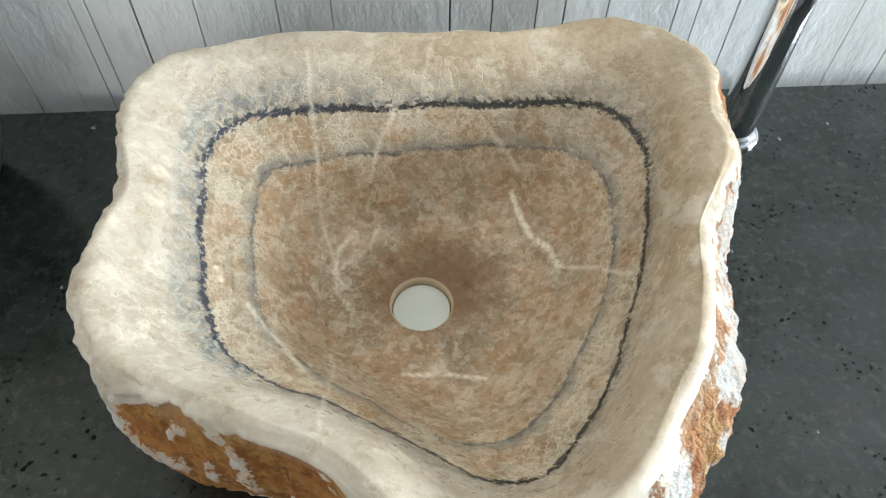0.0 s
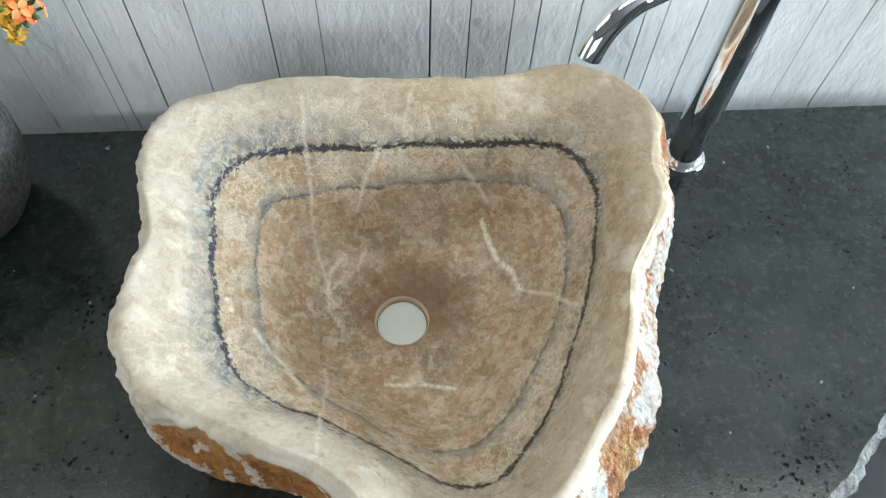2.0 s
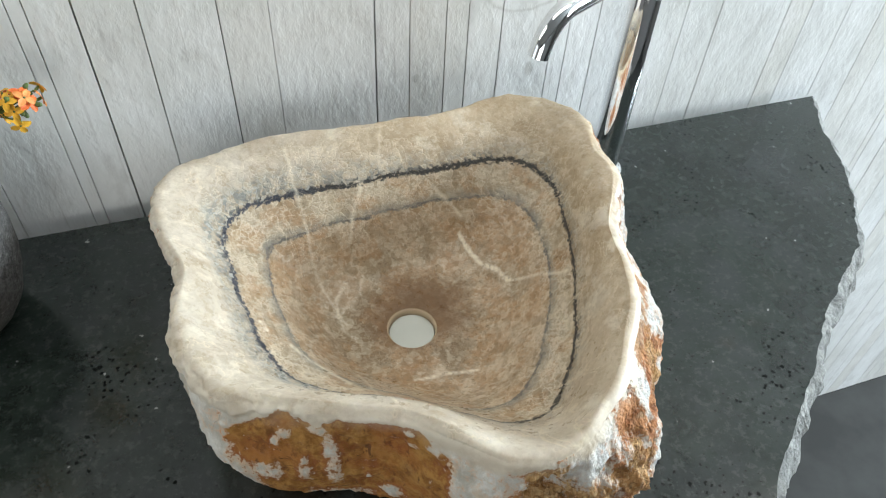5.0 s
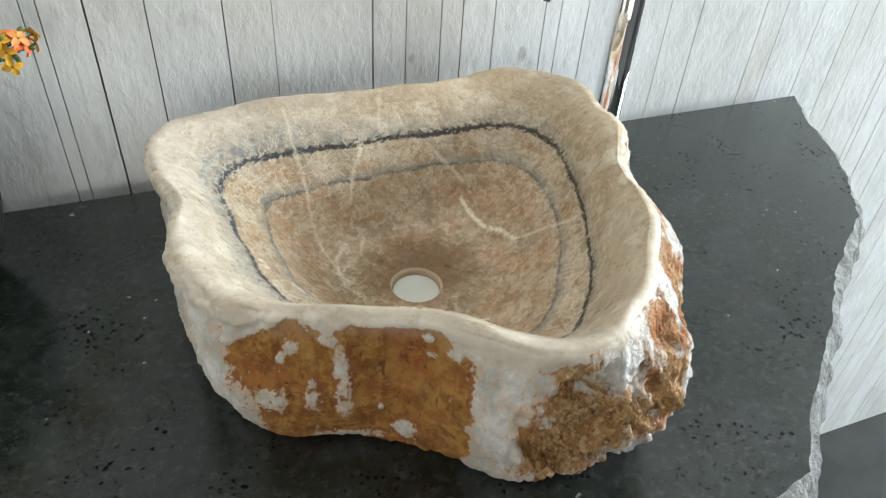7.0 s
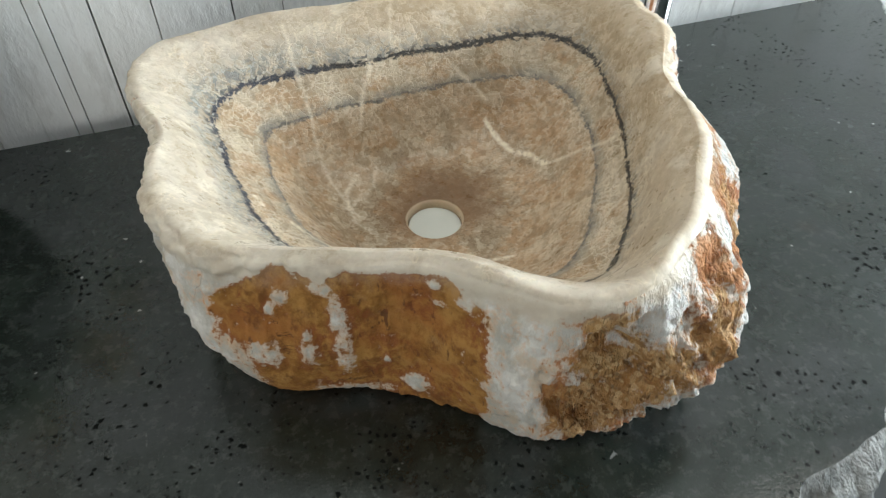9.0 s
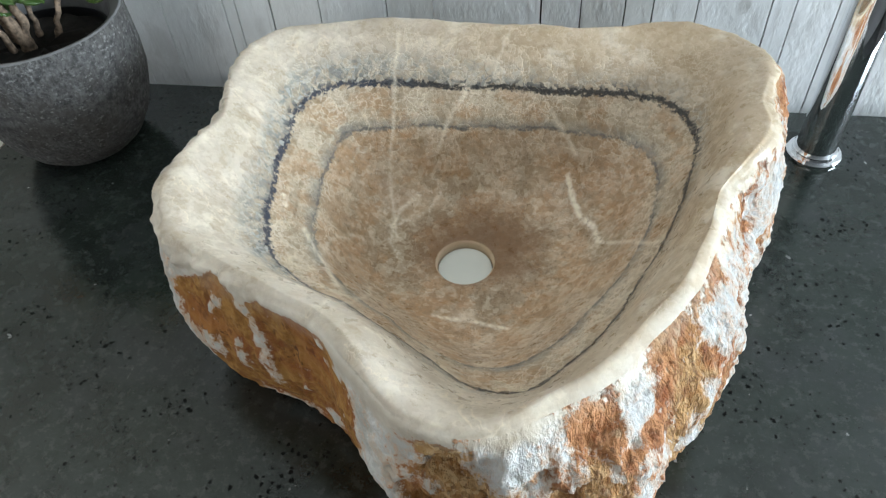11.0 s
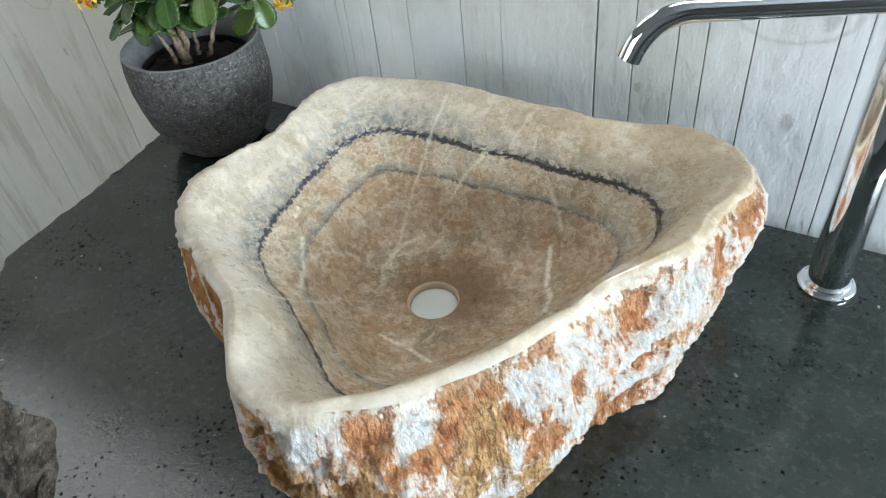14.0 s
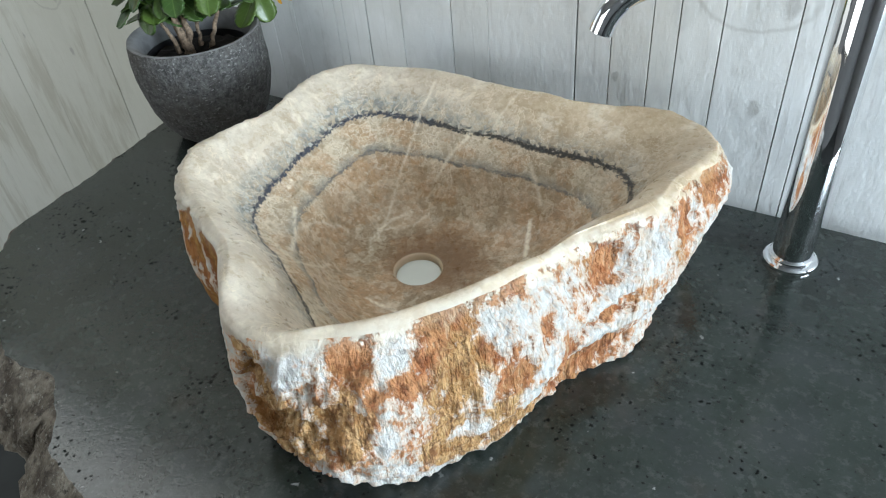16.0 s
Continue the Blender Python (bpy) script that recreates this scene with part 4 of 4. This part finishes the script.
# ---- the slab ----
EDGE = ((-0.535, 0.252), (-0.522, 0.112), (-0.507, 0.030), (-0.497, -0.060), (-0.490, -0.135), (-0.440, -0.205), (-0.370, -0.245), (-0.300, -0.272), (-0.235, -0.283),
        (-0.195, -0.292), (-0.165, -0.318), (-0.100, -0.335), (0.000, -0.352), (0.085, -0.348), (0.115, -0.326), (0.150, -0.300), (0.190, -0.295), (0.228, -0.285), (0.268, -0.243),
        (0.303, -0.214), (0.369, -0.163), (0.433, -0.104), (0.494, -0.062), (0.545, -0.028), (0.597, 0.040), (0.632, 0.100), (0.662, 0.180), (0.703, 0.252))


def slab():
    pts = [Vector((*p, 0)) for p in EDGE]
    fine = []
    for p, q in zip(pts, pts[1:]):
        count = max(2, int((q - p).length / 0.006))
        for s in range(count):
            m = p.lerp(q, s / count)
            side = Vector((q.y - p.y, p.x - q.x, 0)).normalized()
            fine.append((m + side * (0.003 * noise.noise(m * 55) + 0.0015 * noise.noise(m * 160)), side))
    fine.append((pts[-1], Vector((1, 0, 0))))
    levels = ((-0.004, 0.0), (0.0, -0.0025), (0.0045, -0.009), (0.0085, -0.018), (0.011, -0.028), (0.009, -0.040), (-0.004, -0.052))
    verts, faces, slots = [], [], []
    for out, z in levels:
        for m, side in fine:
            # the front was split off at a slant, the right-hand end nearly straight
            slant = 1.0 + 2.6 * min(1.0, max(0.0, (0.02 - m.x) / 0.12)) * min(1.0, max(0.0, (-0.16 - m.y) / 0.06))
            slant += 2.0 * min(1.0, max(0.0, (m.x - 0.085) / 0.03)) * min(1.0, max(0.0, (0.215 - m.x) / 0.03)) * (m.y < 0)
            rough = 0.0 if z == 0.0 else slant ** 0.5 * (0.006 * noise.noise(Vector((m.x * 38, m.y * 38, z * 60))) + 0.0035 * noise.noise(Vector((m.x * 120, m.y * 120, z * 150))) + 0.0016 * noise.noise(Vector((m.x * 320, m.y * 320, z * 330))))
            v = m + side * (max(out, 0.0) * slant + min(out, 0.0) + rough)
            if z == 0.0:
                # a shallow chip out of the upper edge
                v -= side * 0.016 * math.exp(-((m - Vector((-0.238, -0.280, 0))).length / 0.030) ** 2)
            drop = z * (1.0 + 0.35 * (slant - 1))
            verts.append((v.x, min(v.y, 0.2575), drop))
    n = len(fine)
    for j in range(len(levels) - 1):
        for i in range(n - 1):
            faces.append((j * n + i, j * n + i + 1, (j + 1) * n + i + 1, (j + 1) * n + i)[::-1])
            slots.append(1)
    faces.append(tuple(range(n))), slots.append(0)
    low = (len(levels) - 1) * n
    faces.append(tuple(low + i for i in range(n))[::-1]), slots.append(1)
    faces.append((0, *(j * n for j in range(1, len(levels))), *(j * n + n - 1 for j in range(len(levels) - 1, 0, -1)), n - 1)), slots.append(0)
    me = bpy.data.meshes.new("stone_slab")
    me.from_pydata(verts, [], faces)
    me.materials.append(SLATE), me.materials.append(BROKEN)
    me.polygons.foreach_set("material_index", slots)
    ob = new("stone_slab", me)
    bm = bmesh.new()
    bm.from_mesh(me)
    bmesh.ops.recalc_face_normals(bm, faces=bm.faces)
    bm.to_mesh(me)
    bm.free()
    return tagged(ob, "dark grey-green honed stone counter slab with a rough broken edge", "countertop")


slab()
plinth = part("plinth", box(-0.33, -0.05, FLOOR, 0.30, 0.25, -0.0525, 0.004), WOOD_DARK, smooth=False)
tagged(plinth, "plain dark plinth under the stone counter slab", "plinth")

# ---- the tap ----
def mixer_tap():
    ob = holder("basin_tap", Matrix.Translation((0.312, 0.187, 0.0)), "tall polished chrome basin tap with a long curved spout", "tap")
    part("flange", lathe([(0.0, 0.0), (0.0245, 0.0), (0.0250, 0.001), (0.0250, 0.0035), (0.0238, 0.0048), (0.0205, 0.0052), (0.0205, 0.0085), (0.0195, 0.0095), (0.0, 0.0095)], 72), CHROME, ob)
    part("column", lathe([(0.0, 0.009), (0.0178, 0.009), (0.0178, 0.296), (0.0170, 0.298), (0.0, 0.2985)], 72), CHROME, ob)
    way = Vector((0.138 - 0.312, 0.086 - 0.187, 0)).normalized()
    line = [(0.0, 0.2715), (0.05, 0.2735), (0.10, 0.2755), (0.158, 0.2775)]
    for i in range(1, 11):
        f = radians(7 * i)
        line.append((0.158 + 0.040 * math.sin(f), 0.2775 - 0.040 * (1 - math.cos(f))))
    line.append((line[-1][0] + 0.0024, line[-1][1] - 0.0068))
    pts = [way * s + Vector((0, 0, z)) for s, z in line]
    spout = part("spout", tube(pts, 0.0098, 36, caps=False), CHROME, ob)
    d = (pts[-1] - pts[-2]).normalized()
    part("aerator", tube([pts[-1] - d * 0.006, pts[-1] - d * 0.003], 0.0090, 28), DARK_METAL, spout, "dark aerator in the spout's mouth")
    part("handle_cap", lathe([(0.0, 0.299), (0.0172, 0.299), (0.0178, 0.3005), (0.0178, 0.330), (0.0165, 0.332), (0.0, 0.332)], 72), CHROME, ob)


mixer_tap()

# ---- the pot ----
POT_AT = Vector((-0.427, 0.149, 0.0))


def pot():
    ob = holder("plant_pot", Matrix.Translation(POT_AT), "round grey volcanic stone pot standing on the counter slab", "plant pot")
    outer = [(0.0, 0.0), (0.042, 0.0), (0.049, 0.002), (0.0605, 0.012), (0.0715, 0.029), (0.079, 0.050), (0.0838, 0.073), (0.0858, 0.096), (0.0862, 0.116), (0.0855, 0.134), (0.0840, 0.1402),
             (0.0825, 0.1412), (0.0785, 0.1402), (0.0720, 0.1350), (0.0685, 0.1250), (0.0670, 0.1130), (0.066, 0.095), (0.0, 0.093)]
    for name, profile, mat, label in (("bowl", outer[:11], POT, "coarse grey volcanic stone"), ("inner_rim", outer[10:], CEMENT, "smooth grey cement rim and inside")):
        bm = lathe(profile, 120)
        for v in bm.verts:
            p = v.co + POT_AT
            v.co += Vector((v.co.x, v.co.y, 0)) * (0.02 * noise.noise(p * 22) + 0.010 * noise.noise(p * 90))
        part(name, bm, mat, ob, label)
    part("liner", lathe([(0.0662, 0.100), (0.0662, 0.1165), (0.0650, 0.1165), (0.0650, 0.100)], 64), LINER, ob, "black plastic inner pot")
    bm = lathe([(0.0, 0.113), (0.02, 0.114), (0.04, 0.112), (0.055, 0.110), (0.065, 0.108)], 60)
    for v in bm.verts:
        v.co.z += 0.006 * noise.noise(v.co * 130)
    part("soil", bm, SOIL, ob, "dark potting soil with bark crumbs")


pot()

# ---- the plant ----
def leaf_mesh(name, length, width, curl, seed):
    """A thick obovate leaf with a scalloped margin; it grows along +y from the origin."""
    rnd = random.Random(seed)
    bm = bmesh.new()
    rows, cols = 40, 8
    grid = []
    for layer in (1, -1):
        sheet = []
        for i in range(rows + 1):
            f = i / rows
            body = max(0.0, 1 - abs((f - 0.60) / (0.62 if f < 0.60 else 0.405)) ** 2.4)
            half = width / 2 * body ** 0.62 + 0.0013
            half *= 1 + (0.10 * abs(math.sin(f * 19 + seed)) - 0.05 if f > 0.3 else 0)
            row = []
            for j in range(cols + 1):
                u = j / cols * 2 - 1
                y = length * f
                z = curl * length * (f ** 2) + 0.07 * width * u * u * (1 - 0.4 * f) - 0.0016 * math.exp(-(u * 5) ** 2)
                thick = 0.0009 * (1 - u ** 4)
                row.append(bm.verts.new((half * u, y, z + layer * thick + 0.0008 * math.sin(9 * u + seed) * f)))
            sheet.append(row)
        grid.append(sheet)
    for layer, sheet in zip((1, -1), grid):
        for i in range(rows):
            for j in range(cols):
                q = (sheet[i][j], sheet[i][j + 1], sheet[i + 1][j + 1], sheet[i + 1][j])
                bm.faces.new(q if layer == 1 else q[::-1])
    bmesh.ops.remove_doubles(bm, verts=bm.verts, dist=0.00035)
    me = bpy.data.meshes.new(name)
    bm.to_mesh(me)
    bm.free()
    me.materials.append(LEAF)
    me.polygons.foreach_set("use_smooth", [True] * len(me.polygons))
    return me


def flower_mesh(name, mat, size, seed):
    """Four rounded petals round a small eye, on a short green tube; faces +z."""
    bm = bmesh.new()
    for k in range(4):
        turn = Matrix.Rotation(math.pi / 2 * k + 0.1 * seed, 4, "Z")
        rows = []
        for i in range(6):
            f = i / 5
            half = size * 0.34 * math.sin(math.pi * (0.12 + 0.80 * f)) ** 0.8
            row = [bm.verts.new(turn @ Vector((half * u, size * (0.08 + 0.95 * f), size * (0.10 * f - 0.28 * f * f + 0.10 * u * u)))) for u in (-1, -0.5, 0, 0.5, 1)]
            rows.append(row)
        for a, b in zip(rows, rows[1:]):
            for j in range(4):
                bm.faces.new((a[j], a[j + 1], b[j + 1], b[j]))
    for f in bm.faces:
        f.material_index = 0
    count = len(bm.faces)
    lathe([(0.0, size * 0.12), (size * 0.10, size * 0.08), (size * 0.13, 0.0), (size * 0.17, -size * 0.35), (size * 0.13, -size * 0.7), (size * 0.04, -size * 0.85)], 8, bm)
    bm.faces.ensure_lookup_table()
    for f in bm.faces[count:]:
        f.material_index = 1
    me = bpy.data.meshes.new(name)
    bm.to_mesh(me)
    bm.free()
    me.materials.append(mat), me.materials.append(STALK)
    me.polygons.foreach_set("use_smooth", [True] * len(me.polygons))
    return me


def plant():
    rnd = random.Random(5)
    root = POT_AT + Vector((0.0, 0.0, 0.1145))
    ob = holder("flowering_plant", Matrix.Translation(root), "succulent plant with scalloped green leaves and orange-yellow flowers", "plant")

    def world(p):
        return Vector(p) - root
    # woody stems
    tips = []
    for radius, line in (
            (0.0090, ((-0.012, 0.0, -0.004), (-0.013, 0.0, 0.012), (-0.016, 0.002, 0.026), (-0.021, 0.0, 0.044), (-0.018, 0.004, 0.085))),
            (0.0065, ((-0.011, 0.0, 0.010), (-0.006, 0.0, 0.024), (-0.009, 0.003, 0.046), (-0.003, 0.006, 0.085))),
            (0.0040, ((-0.024, -0.003, -0.004), (-0.027, -0.004, 0.018), (-0.037, -0.002, 0.045), (-0.046, 0.0, 0.072))),
            (0.0045, ((0.016, 0.004, -0.004), (0.021, 0.006, 0.014), (0.034, 0.008, 0.042), (0.048, 0.010, 0.070))),
            (0.0042, ((0.000, 0.015, -0.004), (0.001, 0.018, 0.020), (0.004, 0.020, 0.045), (0.012, 0.028, 0.080))),
            (0.0042, ((-0.020, 0.012, -0.004), (-0.023, 0.015, 0.020), (-0.030, 0.020, 0.045), (-0.038, 0.028, 0.080)))):
        knots = [Vector((u * 0.82 - v * 0.57, u * 0.57 + v * 0.82, z)) for u, v, z in line]
        pts = []
        for a, b in zip(knots, knots[1:]):
            pts += [a.lerp(b, s / 4) for s in range(4)]
        pts.append(knots[-1])
        pts = [q + Vector((noise.noise(q * 120), noise.noise(q * 120 + Vector((7, 1, 3))), 0)) * 0.0022 for q in pts]
        count = len(pts)
        bm = tube(pts, [0.78 * radius * (1.0 - 0.55 * s / count) * (1 + 0.22 * noise.noise(pts[s] * 260 + Vector((radius * 900, 0, 0)))) for s in range(count)], 12)
        for v in bm.verts:
            v.co += Vector((1, 1, 0)) * 0.0013 * noise.noise(v.co * 240)
        part("stem", bm, BARK, ob)
        tips.append(pts[-1])
    shapes = [leaf_mesh("leaf", 0.043, 0.034, 0.08, 1), leaf_mesh("leaf", 0.035, 0.028, -0.25, 2), leaf_mesh("leaf", 0.027, 0.022, -0.12, 3)]

    def leaf(at, heading, rise, shape, tilt=0.0):
        """A leaf whose stalk end is at `at`; heading and rise in degrees."""
        o = new("leaf", shapes[shape])
        o.parent = ob
        o.matrix_basis = Matrix.Translation(at) @ Euler((radians(rise), radians(tilt), radians(heading - 90)), "XYZ").to_matrix().to_4x4()
    # the leaves that hang over the pot's rim
    for p, heading, rise, shape, tilt in (
            ((-0.384, 0.222, 0.164), -95, -50, 0, 0), ((-0.378, 0.226, 0.166), -35, -58, 1, 10), ((-0.392, 0.205, 0.180), 15, -35, 2, 5),
            ((-0.470, 0.112, 0.190), -120, -50, 0, 0), ((-0.482, 0.128, 0.200), -160, -40, 0, 10), ((-0.455, 0.118, 0.180), -90, -60, 1, -10),
            ((-0.425, 0.118, 0.196), -75, -55, 2, 0), ((-0.412, 0.125, 0.205), -60, -40, 1, 8), ((-0.440, 0.110, 0.210), -110, -35, 1, -5),
            ((-0.380, 0.150, 0.200), -50, -30, 1, 0), ((-0.392, 0.170, 0.190), -80, -35, 0, 12), ((-0.400, 0.205, 0.195), 60, 50, 0, 0)):
        leaf(world(p), heading, rise, shape, tilt)
    # the crown
    for k, tip in enumerate(tips):
        out = math.degrees(math.atan2(tip.y, tip.x))
        for level in range(0, 7):
            for side in (0, 180):
                h = out + side + 90 * (level % 2) + rnd.uniform(-25, 25)
                at = tip + Vector((rnd.uniform(-0.006, 0.006), rnd.uniform(-0.006, 0.006), -0.022 + 0.010 * level))
                end = at + Vector((math.cos(radians(h)), math.sin(radians(h)), 0)) * 0.045
                if (end + root).y > WALL_Y - 0.012:
                    h = -h
                leaf(at, h, rnd.uniform(-35, 15) + 6 * level, rnd.choice((0, 1, 1, 2)), rnd.uniform(-15, 15))
    # flower heads on thin stalks
    blooms = [flower_mesh("flower", ORANGE, 0.0095, 1), flower_mesh("flower", YELLOW, 0.0088, 2), flower_mesh("flower", YELLOW, 0.0068, 3), flower_mesh("flower", PEACH, 0.0092, 4)]
    buds = lathe([(0.0, 0.007), (0.0016, 0.006), (0.0024, 0.003), (0.002, 0.0), (0.0, -0.001)], 8)
    bud_mesh = bpy.data.meshes.new("bud")
    buds.to_mesh(bud_mesh)
    buds.free()
    bud_mesh.materials.append(STALK)
    for centre, base, count, spread in (((-0.308, 0.214, 0.191), (-0.378, 0.200, 0.172), 17, 0.028), ((-0.347, 0.165, 0.229), (-0.392, 0.168, 0.202), 30, 0.026),
                                        ((-0.512, 0.100, 0.204), (-0.470, 0.120, 0.190), 20, 0.019), ((-0.420, 0.105, 0.262), (-0.425, 0.130, 0.220), 22, 0.021)):
        c, s = world(centre), world(base)
        middle = c.lerp(s, 0.3)
        part("flower_stalk", tube([s, s.lerp(middle, 0.5) + Vector((0, 0, 0.003)), middle], [0.0017, 0.0014, 0.0012], 8), DARK_STALK, ob)
        for k in range(count):
            d = Vector((rnd.gauss(0, 1), rnd.gauss(0, 1), rnd.gauss(0.15, 1))).normalized()
            at = c + d * spread * rnd.uniform(0.45, 1.0)
            o = new("flower", rnd.choice((blooms[0], blooms[1], blooms[1], blooms[1], blooms[3], blooms[2])))
            o.parent = ob
            o.matrix_basis = Matrix.Translation(at) @ (d + Vector((0, 0, 0.25))).to_track_quat("Z", "Y").to_matrix().to_4x4()
            part("pedicel", tube([middle, at - d * 0.006], [0.0008, 0.0007], 5), STALK, ob)
        for k in range(count):
            d = Vector((rnd.gauss(0, 1), rnd.gauss(0, 1), rnd.gauss(0, 1))).normalized()
            o = new("bud", bud_mesh)
            o.parent = ob
            o.matrix_basis = Matrix.Translation(c + d * spread * rnd.uniform(0.2, 0.7)) @ d.to_track_quat("Z", "Y").to_matrix().to_4x4()


plant()

# ---- the plank wall ----
SEAMS = (-0.420, -0.376, -0.302, -0.288, -0.248, -0.193, -0.119, -0.069, 0.042, 0.082, 0.125, 0.152, 0.194, 0.262, 0.284, 0.323, 0.450, 0.503, 0.615, 0.654, 0.724)
WIDE = (-0.248, 0.042)
PERIOD = 1.209
back = part("wall_north", box(X0 - 0.1, WALL_Y + 0.012, FLOOR, X1 + 0.1, WALL_Y + 0.15, CEILING), JOINT, smooth=False)
tagged(back, "white-washed vertical plank wall with thin dark joints", "wall", kind="structure")
# to the left of the counter the boards are broader
LEFT = ((-2.70, 0.0012), (-2.41, 0.0007), (-2.23, 0.0014), (-1.98, 0.0007), (-1.72, 0.0014), (-1.505, 0.0007), (-1.215, 0.0016), (-1.095, 0.0006), (-0.866, 0.0016), (-0.700, 0.0007), (-0.545, 0.0007))
lines = sorted([(s + k * PERIOD, 0.0018 if s in WIDE else 0.0005 + 0.0006 * abs(math.sin(s * 91))) for k in (0, 1, 2) for s in SEAMS] + list(LEFT))
for (a, ga), (b, gb) in zip(lines, lines[1:]):
    if b < X0 or a > X1:
        continue
    bm = box(a + ga / 2, WALL_Y, FLOOR, b - gb / 2, WALL_Y + 0.012, CEILING, 0.0004)
    plank = part("plank", bm, PLANK, back, smooth=False)
